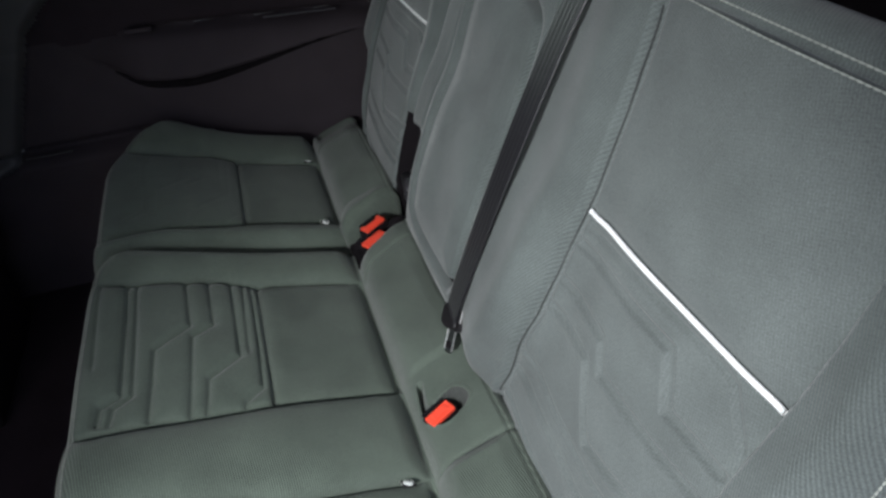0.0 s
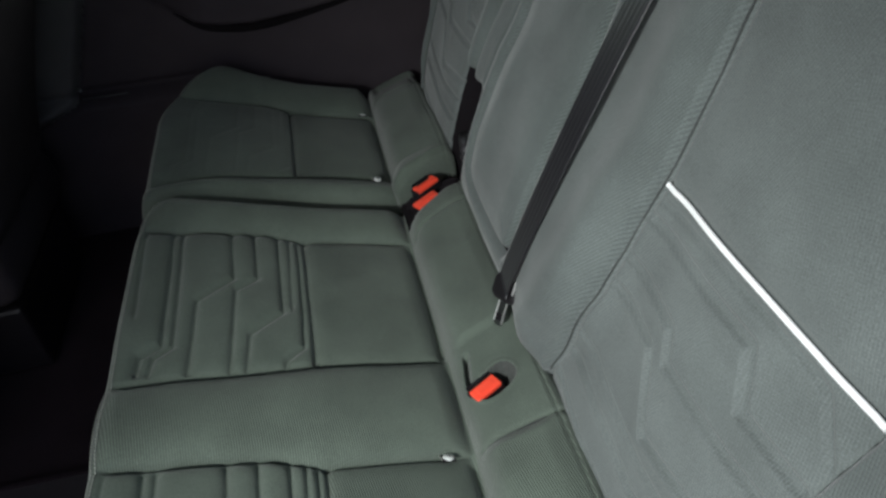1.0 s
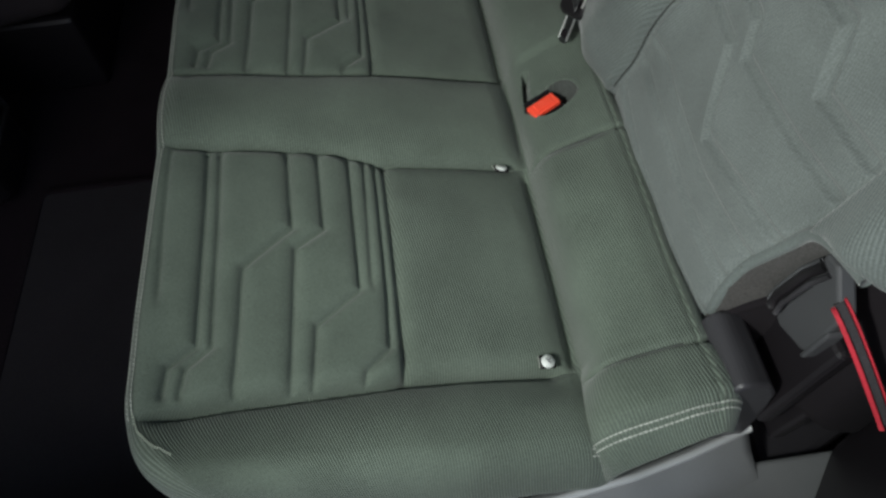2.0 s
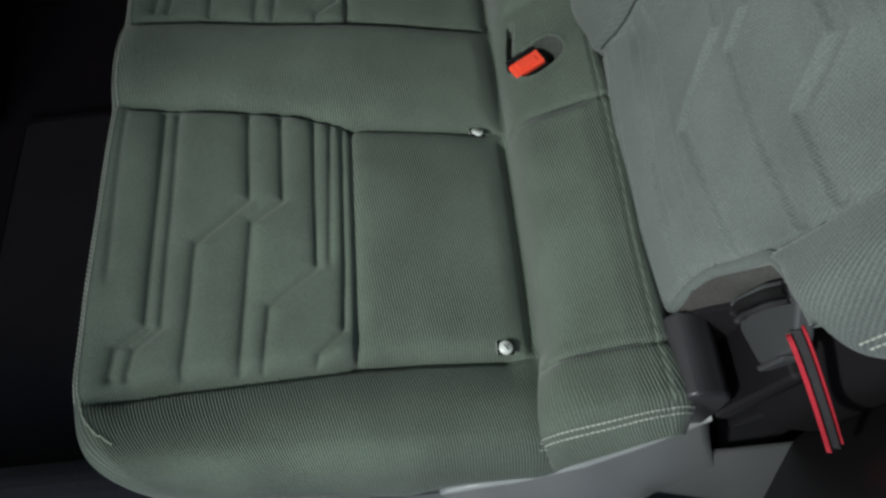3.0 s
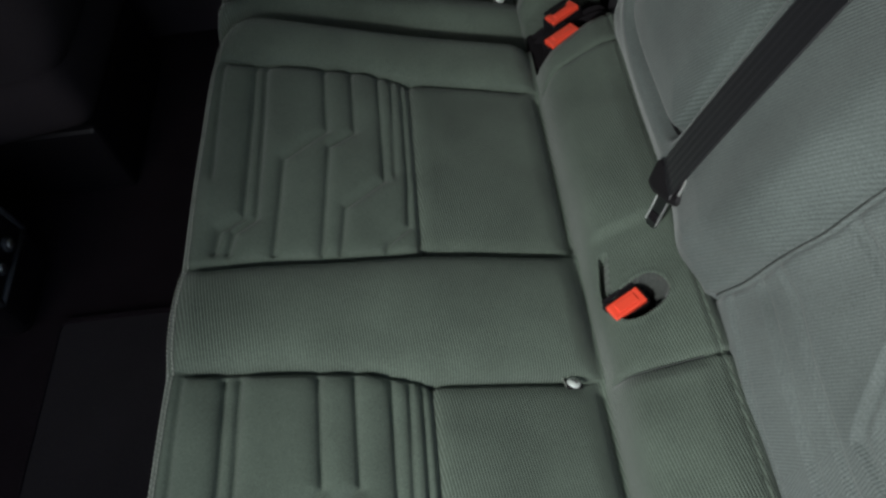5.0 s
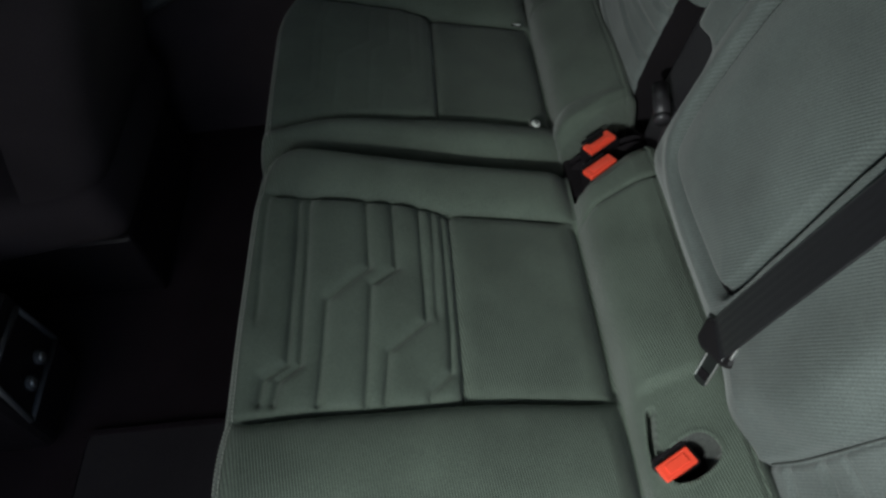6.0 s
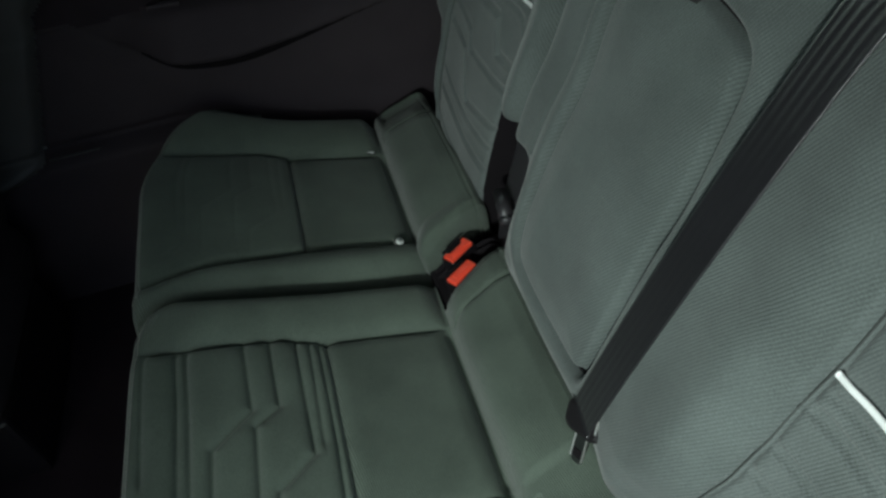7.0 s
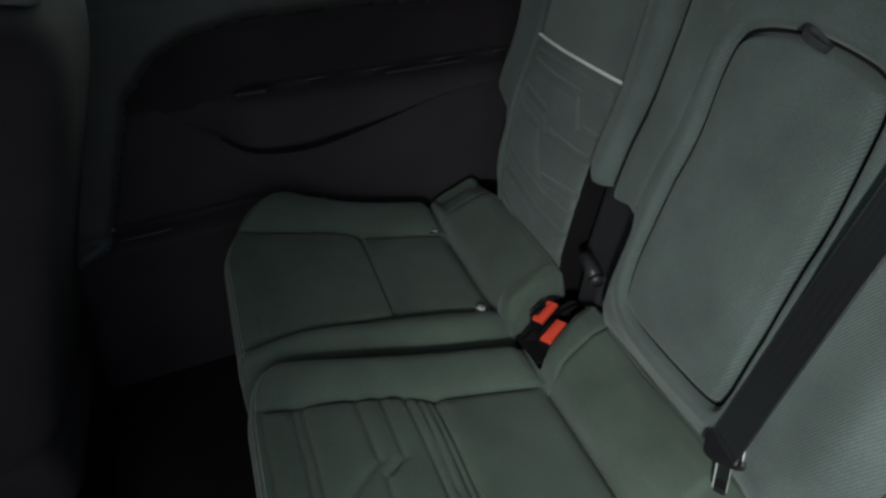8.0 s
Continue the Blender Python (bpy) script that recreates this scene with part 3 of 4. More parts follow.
HINGE_WELL = rounded([(0.998, 0.632), (0.945, 0.640), (0.872, 0.655), (0.856, 0.620), (0.866, 0.540), (0.874, 0.42), (0.87, 0.30), (1.060, 0.30), (1.052, 0.50), (1.050, 0.670), (1.028, 0.650)], 1)


def backrest(seat_thing, y0, y1, panels, armrest, wells, label):
    prof = resample(BACK_PROFILE, 0.0020)
    side = resample([(y0 + 0.004, 0.10), (y0, 0.075), (y0 - 0.001, 0.045), (y0 + 0.003, 0.018), (y0 + 0.015, 0.005), (y0 + 0.04, 0.0), (y0 + 0.07, 0.0),
                     (y1 - 0.07, 0.0), (y1 - 0.04, 0.0), (y1 - 0.015, 0.005), (y1 - 0.003, 0.018), (y1 + 0.001, 0.045), (y1, 0.075), (y1 - 0.004, 0.10)], 0.0020)
    nu, nv = len(prof), len(side)
    tang = np.gradient(prof, axis=0)
    tang /= np.linalg.norm(tang, axis=1)[:, None]
    norm = np.stack([-tang[:, 1], tang[:, 0]], 1)
    Zs = np.repeat(prof[:, 1:], nv, 1)
    X0 = np.repeat(prof[:, :1], nv, 1)
    Y = np.repeat(side[None, :, 0], nu, 0)
    DX = np.repeat(side[None, :, 1], nu, 0)
    idx = np.arange(nu)[:, None] * np.ones((1, nv), int)
    i_low = int(np.argmin(np.abs(prof[:, 1] - 0.40) + 9 * (prof[:, 0] > 0.6)))
    i_top = int(np.argmin(np.abs(prof[:, 1] - 0.999) + 9 * (prof[:, 0] > 0.7)))
    face = (idx >= i_low - 6) & (idx <= i_top)
    fl = face.astype(float)
    d = np.zeros((nu, nv))
    region = np.zeros((nu, nv), int)
    for k, (shift, inner_seam, outer_seam) in enumerate(panels):
        a = np.interp(Zs, OUTER_Z, outer_seam)
        b = np.interp(Zs, INNER_Z, inner_seam)
        v = (Y - a) / (b - a)
        w = (v > 0) & (v < 1) & face
        d += groove(Y - a, 0.0040, 0.0020) * fl + groove(Y - b, 0.0038, 0.0048) * fl
        d += np.where(w, -0.004 + 0.006 * np.sin(np.pi * np.clip(v, 0, 1)), 0)
        q = w & (Zs < 0.771)
        qw = smooth_step(Y - a, 0.002, 0.010) * smooth_step(b - Y, 0.002, 0.010) * smooth_step(0.771 - Zs, 0.0, 0.006) * fl
        d += np.where(w, groove(Zs - 0.772, 0.0045, 0.0022), 0)
        d += np.where(w & (Zs > 0.772), 0.006 * smooth_step(Zs, 0.772, 0.80) * np.sin(np.pi * np.clip(v, 0, 1)) ** 0.5, 0)
        for pts, wd, deep in BACK_QUILT:
            dist = line_distance(Y, Zs, [(y + shift, z) for y, z in pts])
            d -= qw * 1.9 * deep * (1 - smooth_step(dist, wd - 0.0034, wd + 0.0030))
            d += qw * 0.7 * deep * np.exp(-np.clip(dist - wd, 0, 1) / 0.008)
        region[q] = 10 + k
        region[w & ~q] = 20 + k
        # the bolster's cloth stands over the panel's edge
        d += np.where(face & (Y > b), 0.006 * smooth_step(Y - b, 0.0, 0.006) * np.exp(-np.clip(Y - b, 0, 1) / 0.05), 0)
        d += np.where(face & (Y < a), 0.005 * smooth_step(a - Y, 0.0, 0.006), 0)
        # side bolsters swell beside the panel
        d += np.where(face & (Y < a), 0.014 * np.exp(-((Y - a + 0.042) / 0.030) ** 2), 0)
        d += np.where(face & (Y > b), 0.010 * np.exp(-((Y - b - 0.055) / 0.040) ** 2), 0)
    if armrest:
        dist = line_distance(Y, Zs, ARMREST + ARMREST[:1])
        ins = inside(Y, Zs, ARMREST) & face
        d += groove(dist, 0.0060, 0.018) * fl
        d += np.where(ins, 0.006 * smooth_step(dist, 0.0, 0.05) + 0.002, 0)
        d += np.where(~ins & face, 0.005 * np.exp(-((dist - 0.018) / 0.014) ** 2), 0)
        region[ins] = 5
        # bevelled shoulder along the split
        d += groove(Y - np.interp(Zs, [0.66, 0.95], [0.866, 0.868]), 0.005, 0.003) * fl * (Zs > 0.66)
    d += middle_bulge(Y, Zs) * (idx < i_top)
    sink = np.zeros((nu, nv))
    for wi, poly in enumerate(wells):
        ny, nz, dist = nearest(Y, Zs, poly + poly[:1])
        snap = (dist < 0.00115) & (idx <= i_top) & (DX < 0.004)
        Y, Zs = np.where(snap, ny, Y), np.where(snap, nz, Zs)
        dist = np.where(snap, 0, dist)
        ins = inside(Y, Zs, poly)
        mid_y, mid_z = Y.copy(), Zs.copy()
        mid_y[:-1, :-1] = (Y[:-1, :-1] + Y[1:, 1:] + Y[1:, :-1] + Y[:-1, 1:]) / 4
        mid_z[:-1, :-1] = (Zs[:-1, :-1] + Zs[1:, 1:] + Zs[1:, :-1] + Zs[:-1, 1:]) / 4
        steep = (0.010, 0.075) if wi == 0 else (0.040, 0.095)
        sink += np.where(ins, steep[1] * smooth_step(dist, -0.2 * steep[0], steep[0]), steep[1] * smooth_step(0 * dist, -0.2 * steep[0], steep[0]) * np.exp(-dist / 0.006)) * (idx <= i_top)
        # recess shade is put into colour: whole hinge well, felt well's lower part
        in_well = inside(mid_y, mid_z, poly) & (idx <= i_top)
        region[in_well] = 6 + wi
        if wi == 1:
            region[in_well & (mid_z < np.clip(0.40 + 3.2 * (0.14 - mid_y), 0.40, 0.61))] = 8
    # twin seam along the top edge
    s_arc = np.concatenate([[0], np.cumsum(np.linalg.norm(np.diff(prof, axis=0), axis=1))])[:, None]
    d += groove(s_arc - s_arc[i_top] - 0.007, 0.0045, 0.0045)
    d += 0.0016 * np.sin(Zs * 19 + 1.1 * np.sin(Y * 13)) * np.sin(Y * 21 + 0.4) * fl
    keep = np.clip(1 - DX / 0.03, 0, 1)
    px = X0 + DX + norm[:, :1] * d * keep + sink
    pz = Zs + norm[:, 1:] * d * keep - 0.6 * np.clip(DX - 0.02, 0, 1) * (idx > i_top)
    P = np.stack([px, Y, pz], -1)
    # the ribs run slantwise, mirrored about each seat's middle
    run = np.abs(arc(side) - np.interp(panels[0][0] + 0.26, side[:, 0], arc(side)))
    lay = np.stack([np.repeat(arc(prof)[:, None], nv, 1), np.repeat(run[None, :], nu, 0)], -1)
    base = sheet_parts(P, region, {0: ("backrest", cloth_back, label)}, seat_thing, lay)[0]
    kinds = {5: ("armrest_panel", cloth_armrest, "folded-up centre armrest in ribbed grey cloth"), 6: ("hinge_well", dark_recess, "hinge recess, its shade put into a near-black colour"), 7: ("hinge_well", felt, "grey-brown felt hinge recess"), 8: ("hinge_recess_shade", dark_recess, "lower hinge recess, coloured near-black for its shade")}
    for k in range(len(panels)):
        kinds[10 + k] = ("quilted_panel", cloth_back_quilt, "quilted grey cloth panel with angular grooves")
        kinds[20 + k] = ("upper_panel", cloth_back_quilt, "plain grey upper cloth panel")
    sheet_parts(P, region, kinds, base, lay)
    # dark cord round the folded armrest, standing for the shade in its gap
    if armrest:
        ring = resample(ARMREST + ARMREST[:2], 0.004)
        ii = np.clip(np.searchsorted(prof[:i_top, 1][i_low:], ring[:, 1]) + i_low, 0, i_top)
        jj = np.clip(np.searchsorted(side[10:-10, 0], ring[:, 0]) + 10, 2, nv - 3)
        deep = np.stack([P[np.clip(ii + k, 0, nu - 1), jj + m][:, 0] for k in (-2, 0, 2) for m in (-2, 0, 2)], 1).mean(1)
        deep = np.convolve(np.pad(deep, 4, mode="wrap"), np.ones(9) / 9, "valid")
        verts, faces = tube([(x - 0.0008, y, z) for x, (y, z) in zip(deep, ring)], 0.0026)
        mesh_object("armrest_gap_shade", verts, faces, dark_recess, base, "dark cord standing for the shade in the gap round the armrest")
    # sewn seam beside each seat's panel
    for shift, inner_seam, outer_seam in panels:
        zs = np.linspace(0.47, 0.985, 120)
        ys = np.interp(zs, INNER_Z, inner_seam)
        ii = np.clip(np.searchsorted(prof[:i_top, 1][i_low:], zs) + i_low, 0, i_top)
        jj = np.clip(np.searchsorted(side[10:-10, 0], ys) + 10, 0, nv - 1)
        pts = P[ii, jj]
        pts[:, 1] = ys
        pts[:, 0] = np.convolve(np.pad(pts[:, 0], 4, mode="edge"), np.ones(9) / 9, "valid")
        pts[:, 2] = zs
        verts, faces = [], []
        for p in pts:
            for k in range(6):
                an = math.pi * k / 3
                verts.append((p[0] - 0.0007 + 0.0010 * math.cos(an), p[1] + 0.0010 * math.sin(an), p[2]))
        for i in range(len(pts) - 1):
            for k in range(6):
                faces.append((i * 6 + k, i * 6 + (k + 1) % 6, (i + 1) * 6 + (k + 1) % 6, (i + 1) * 6 + k))
        mesh_object("seam", verts, faces, seam_thread, base, "dark sewn seam")
    # white piping across each seat's back
    iz = int(np.argmin(np.abs(prof[:, 1] - 0.771) + 9 * (prof[:, 0] > 0.7)))
    for shift, inner_seam, outer_seam in panels:
        ya, yb = np.interp(0.771, OUTER_Z, outer_seam), np.interp(0.771, INNER_Z, inner_seam)
        ys = np.linspace(ya + 0.001, yb - 0.001, 80)
        row = (P[iz - 4][:, 0] + P[iz + 4][:, 0])[20:-20] / 2
        prof_x = np.interp(np.clip(ys, ya + 0.014, yb - 0.014), P[iz][:, 1][20:-20], np.convolve(np.pad(row, 6, mode='edge'), np.ones(13) / 13, 'valid'))
        verts, faces = [], []
        stripe_z = 0.771 if shift < 0.5 else 0.782
        ring = 8
        for y, x in zip(ys, prof_x):
            for k in range(ring):
                an = 2 * math.pi * k / ring
                verts.append((x - 0.0012 + 0.0021 * math.cos(an) + 0.0028 * LEAN * math.sin(an), y, stripe_z + 0.0028 * math.sin(an)))
        for i in range(len(ys) - 1):
            for k in range(ring):
                faces.append((i * ring + k, i * ring + (k + 1) % ring, (i + 1) * ring + (k + 1) % ring, (i + 1) * ring + k))
        faces += [tuple(range(ring)), tuple((len(ys) - 1) * ring + k for k in reversed(range(ring)))]
        mesh_object("piping", verts, faces, white_trim, base, "bright white piping")
    jn = int(np.argmin(np.abs(side[: nv // 2, 0] - (y0 + 0.02)) + np.abs(side[: nv // 2, 1] - 0.003)))
    for off in (0, 5):
        stitches("stitching", P[i_top + off, jn:nv - jn] + np.array([-0.0010, 0, 0.0006]), base, thread, length=0.0064, gap=0.0004, normal=(-0.95, 0, 0.3), width=0.0009)
    for off in (0, 3):
        i0 = int(np.argmin(np.abs(prof[:, 1] - 0.66) + 9 * (prof[:, 0] > 0.7)))
        jb = int(np.argmin(np.abs(side[: nv // 2, 0] - (y0 + 0.008)) + np.abs(side[: nv // 2, 1] - 0.008))) - off
        j = jb if panels[0][0] < 0.5 else nv - 1 - jb
        stitches("stitching", P[i0:i_top, j] + np.array([-0.0010, 0, 0]), base, thread, normal=(-0.8, -0.6 if panels[0][0] < 0.5 else 0.6, 0.0), width=0.0009)
    bm = bmesh.new()
    box(bm, pose(0.712, (y0 + y1) / 2, 0.655, 0, 13), (0.02, y1 - y0 - 0.03, 0.70), 0.004)
    part("back_board", bm, black_plastic, base, "black board behind the backrest")
    return base, P


OUTER_Z = [0.45, 0.48, 0.50, 0.533, 0.577, 0.622, 0.66, 0.706, 0.77, 0.80, 0.855, 0.90, 1.0]
INNER_Z = [0.43, 0.51, 0.58, 0.63, 0.69, 0.73, 0.771, 0.83, 0.91, 0.99]
OUTER = [0.123, 0.127, 0.131, 0.131, 0.119, 0.109, 0.106, 0.105, 0.101, 0.098, 0.094, 0.093, 0.090]
INNER = [0.460, 0.434, 0.417, 0.408, 0.405, 0.406, 0.404, 0.403, 0.404, 0.405]
FAR_OUTER = [1.050, 1.050, 1.050, 1.049, 1.047, 1.044, 1.038, 1.034, 1.030, 1.029, 1.027, 1.025, 1.022]
FAR_INNER = [1.300, 1.318, 1.326, 1.330, 1.328, 1.324, 1.319, 1.317, 1.315, 1.313]
NEAR_WELL = rounded([(-0.05, 0.25), (0.126, 0.25), (0.124, 0.44), (0.132, 0.490), (0.132, 0.535), (0.119, 0.578), (0.108, 0.618), (0.085, 0.636), (0.04, 0.645), (-0.05, 0.652)], 2)
FAR_WELL = rounded([(1.52, 0.25), (1.290, 0.25), (1.312, 0.47), (1.346, 0.525), (1.342, 0.625), (1.395, 0.652), (1.52, 0.665)], 1)
back_wide, BACK_P = backrest(bench_seat, 0.012, 0.962, [(0.0, INNER, OUTER)], True, [HINGE_WELL, NEAR_WELL], "ribbed grey cloth backrest")
back_single, BACK1_P = backrest(single_seat, 0.972, 1.447, [(0.912, FAR_INNER, FAR_OUTER)], False, [HINGE_WELL, FAR_WELL], "ribbed grey cloth backrest")


# rolled cloth hem where the backrest's foot is cut away for the hinge
hem_line = resample([q for q in NEAR_WELL if q[1] > 0.455 and q[0] > 0.03], 0.004)
hem = []
for y, z in hem_line:
    gap = np.hypot(BACK_P[..., 1] - y, BACK_P[..., 2] - z) + 9 * (BACK_P[..., 0] > 0.68) + 9 * inside(BACK_P[..., 1], BACK_P[..., 2], NEAR_WELL)
    hem.append(BACK_P.reshape(-1, 3)[np.argsort(gap.ravel())[:12]].mean(0)[0])
hem = np.convolve(np.pad(hem, 6, mode="edge"), np.ones(13) / 13, "valid")
hem = np.convolve(np.pad(hem, 6, mode="edge"), np.ones(13) / 13, "valid")
v, f = tube([(x + 0.0035, y, z) for x, (y, z) in zip(hem, hem_line)], 0.0060, 12)
mesh_object("hem", v, f, headrest_cloth, back_wide, "rolled grey cloth hem")


# lower edge of the felt: a dark tube added to cover its ragged border with the shade colour
lip = []
for y in np.arange(0.078, 0.128, 0.004):
    z = 0.40 + 3.2 * (0.14 - y)
    gap = np.hypot(BACK_P[..., 1] - y, BACK_P[..., 2] - z) + 9 * (BACK_P[..., 0] > 0.68)
    lip.append(BACK_P.reshape(-1, 3)[np.argsort(gap.ravel())[:12]].mean(0))
lip = np.stack([np.convolve(np.pad(c, 3, mode="edge"), np.ones(7) / 7, "valid") for c in np.array(lip).T], 1)
v, f = tube([tuple(p) for p in lip], 0.0055, 10)
mesh_object("felt_edge_cover", v, f, dark_recess, back_wide, "dark tube added over the ragged lower edge of the felt")


# ---------------------------------------------------------------- seat fittings
def anchor_button(x, y, z, lean, parent):
    """Round pale plastic marker with a raised rim, on a dark tab."""
    m = pose(x, y, z, *lean)
    bm = bmesh.new()
    box(bm, m @ pose(0, 0, -0.0015), (0.0178, 0.0150, 0.003), 0.001)
    tab = part("marker_tab", bm, dark_recess, parent, "small dark tab")
    bm = bmesh.new()
    rod(bm, m @ Vector((0, 0, -0.001)), m @ Vector((0, 0, 0.0022)), 0.0080, 28, 0.0073)
    part("marker_button", bm, button_white, tab, "round pale plastic child-seat marker", True)
    bm = bmesh.new()
    box(bm, m @ pose(0, 0, 0.0023, 0, 0, 40), (0.0022, 0.0070, 0.0006))
    box(bm, m @ pose(0.0022, 0.0022, 0.0023, 0, 0, -30), (0.0016, 0.0030, 0.0006))
    part("marker_sign", bm, grey_plastic, tab, "small grey sign")
    bm = bmesh.new()
    box(bm, m @ pose(-0.0105, 0, 0.0006), (0.0009, 0.013, 0.0012))
    part("marker_edge", bm, thread, tab)


anchor_button(0.386, 0.121, 0.4015, (4, 14, 0), bench)
anchor_button(0.385, 0.397, 0.4015, (-28, 14, 0), bench)
anchor_button(0.390, 1.052, 0.4045, (8, 14, 0), single)
anchor_button(0.396, 1.330, 0.4010, (-30, 14, 0), single)


def buckle(x, y, z, heading, slot, label, tip=(0, 0), long=0.050):
    """Seat-belt buckle: black shell, red press button, tongue slot."""
    base = thing("seat_belt_buckle", (x, y, z - 0.05), label, "belt buckle", "rear belt buckles")
    m = pose(x, y, z, tip[0], tip[1], heading)
    bm = bmesh.new()
    box(bm, m @ pose(0.002, 0.003, -0.034), (long + 0.006, 0.028, 0.060), 0.004, 3)
    shell = part("shell", bm, black_plastic, base, "black buckle shell")
    bm = bmesh.new()
    if slot:
        prism(bm, [(-0.024, -0.010), (0.024, -0.010), (0.024, 0.010), (0.017, 0.010), (0.013, 0.0045), (-0.013, 0.0045), (-0.017, 0.010), (-0.024, 0.010)], m @ pose(0, 0, 0.0015), 0.008, 0.0012)
    else:
        box(bm, m @ pose(0, 0, -0.002), (long, 0.0205, 0.008), 0.0022, 3)
    button = part("press_button", bm, red_plastic, shell, "glossy red press button")
    bm = bmesh.new()
    box(bm, m @ pose(0, -0.0035 if slot else 0.0, 0.0024), (long * 0.62, 0.0070 if slot else 0.0110, 0.0022), 0.0008)
    part("raised_mark", bm, red_plastic, shell)
    bm = bmesh.new()
    box(bm, m @ pose(0, 0.0165, -0.0008), (0.040, 0.004, 0.004), 0.0006)
    part("tongue_slot", bm, dark_recess, shell)
    bm = bmesh.new()
    rod(bm, m @ Vector((0, 0.004, -0.06)), m @ Vector((0.02, 0.008, -0.14)), 0.011, 12)
    part("stalk", bm, black_plastic, base)
    return base


buckle(0.455, 0.4695, 0.4310, 26, False, "black seat belt buckle with red button sunk in the bench", (0, -8), 0.042)
buckle(0.4725, 0.9645, 0.4350, 30, True, "black seat belt buckle with notched red button in the gap", (-6, -7))
buckle(0.4640, 0.9160, 0.4330, 29, False, "black seat belt buckle with plain red button in the gap", (-6, -7))

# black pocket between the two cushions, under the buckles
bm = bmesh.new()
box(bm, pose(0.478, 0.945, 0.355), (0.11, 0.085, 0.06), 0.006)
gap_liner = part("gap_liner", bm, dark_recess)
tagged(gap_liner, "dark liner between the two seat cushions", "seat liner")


def ribbon(path, widths, normals, thick, ribs=0.0):
    """A strap along a path: closed cross-section with soft edges."""
    verts, faces = [], []
    top = [(a + da, 0.5 - dip * ribs) for a in (-0.36, -0.18, 0.0, 0.18, 0.36) for da, dip in ((-0.045, 0.0), (0.0, 1.0), (0.045, 0.0), (0.09, -0.5))][:-1]
    prof = [(-0.5, 0.0), (-0.46, 0.5)] + top + [(0.46, 0.5), (0.5, 0.0), (0.46, -0.5), (-0.46, -0.5)]
    k = len(prof)
    pts = [Vector(p) for p in path]
    for i, p in enumerate(pts):
        t = (pts[min(i + 1, len(pts) - 1)] - pts[max(i - 1, 0)]).normalized()
        nrm = Vector(normals[i])
        nrm = (nrm - t * nrm.dot(t)).normalized()
        s = t.cross(nrm)
        for a, b in prof:
            verts.append(p + s * a * widths[i] + nrm * b * thick)
    for i in range(len(pts) - 1):
        for j in range(k):
            faces.append((i * k + j, i * k + (j + 1) % k, (i + 1) * k + (j + 1) % k, (i + 1) * k + j))
    faces += [tuple(range(k)), tuple((len(pts) - 1) * k + j for j in reversed(range(k)))]
    return verts, faces


belt = thing("seat_belt", (0.52, 0.60, 0.47), "black webbing middle seat belt hanging over the backrest", "seat belt")
A, Bq = Vector((0.676, 0.5265, 0.990)), Vector((0.505, 0.5675, 0.507))
N_ = 44
path = [(0.765, 0.505, 1.034), (0.728, 0.512, 1.034), (0.700, 0.520, 1.026)] + [tuple(A.lerp(Bq, 0.978 * i / N_)) for i in range(N_ + 1)]
tw = [Vector((-0.25, 0, 1)), Vector((-0.35, 0, 0.95)), Vector((-0.8, 0, 0.6))] + [Vector((-0.94, -0.06, 0.27)).lerp(Vector((-0.93, 0.10, 0.36)), i / N_) for i in range(N_ + 1)]
# it lies over the stuffing of the backrest, never inside it
front = BACK_P[(BACK_P[..., 2] > 0.47) & (BACK_P[..., 2] < 1.01) & (np.abs(BACK_P[..., 1] - 0.55) < 0.12) & (BACK_P[..., 0] < 0.71)]
wide = 0.047
lift = []
for p in path[3:]:
    need = []
    for off in (-0.5, -0.25, 0.0, 0.25, 0.5):
        near = np.argmin((front[:, 1] - p[1] - off * wide) ** 2 + (front[:, 2] - p[2]) ** 2)
        need.append(max(0.0, p[0] - front[near, 0] + 0.0035))
    lift.append(max(need))
# pulled taut: one even bow over the fullest place
u_ = np.linspace(0, 1, len(lift))
bow = np.interp(u_, [0, 1], [lift[0], lift[-1]])
lift = bow + max(0.0, float(np.max(np.array(lift) - bow))) * (4 * u_ * (1 - u_)) ** 0.7
path = path[:3] + [(p[0] - k, p[1], p[2] + 0.25 * k) for p, k in zip(path[3:], lift)]
v, f = ribbon(path, [0.043] * 3 + [0.043 + 0.008 * i / N_ for i in range(N_ + 1)], tw, 0.0022, 0.20)
mesh_object("webbing", v, f, webbing_cloth, belt, "black ribbed webbing")
# plastic head, keeper and steel tongue
tx = Vector((-0.42, -0.42, -0.80)).normalized()
ty = (Vector((0.017, -0.057, 0.020)) - tx * Vector((0.017, -0.057, 0.020)).dot(tx)).normalized()
tz = tx.cross(ty)
tm = Matrix.Translation((0.514, 0.565, 0.508)) @ Matrix((tx, ty, tz)).transposed().to_4x4()
bm = bmesh.new()
prism(bm, [(-0.018, -0.030), (0.010, -0.030), (0.016, -0.016), (0.016, 0.016), (0.010, 0.030), (-0.018, 0.030), (-0.022, 0.022), (-0.022, -0.022)], tm @ pose(0, 0, 0.0080), 0.015, 0.0055)
head = part("tongue_head", bm, black_plastic, belt, "black plastic tongue head")
bm = bmesh.new()
prism(bm, [(0.012, -0.010), (0.046, -0.010), (0.050, -0.006), (0.050, 0.006), (0.046, 0.010), (0.012, 0.010)], tm @ pose(0, 0, 0.0012), 0.0024, 0.0006)
tongue_plate = part("tongue_plate", bm, dark_steel, head, "grey steel tongue plate")
bm = bmesh.new()
box(bm, tm @ pose(0.038, 0, 0.0016), (0.010, 0.014, 0.0012), 0.0004)
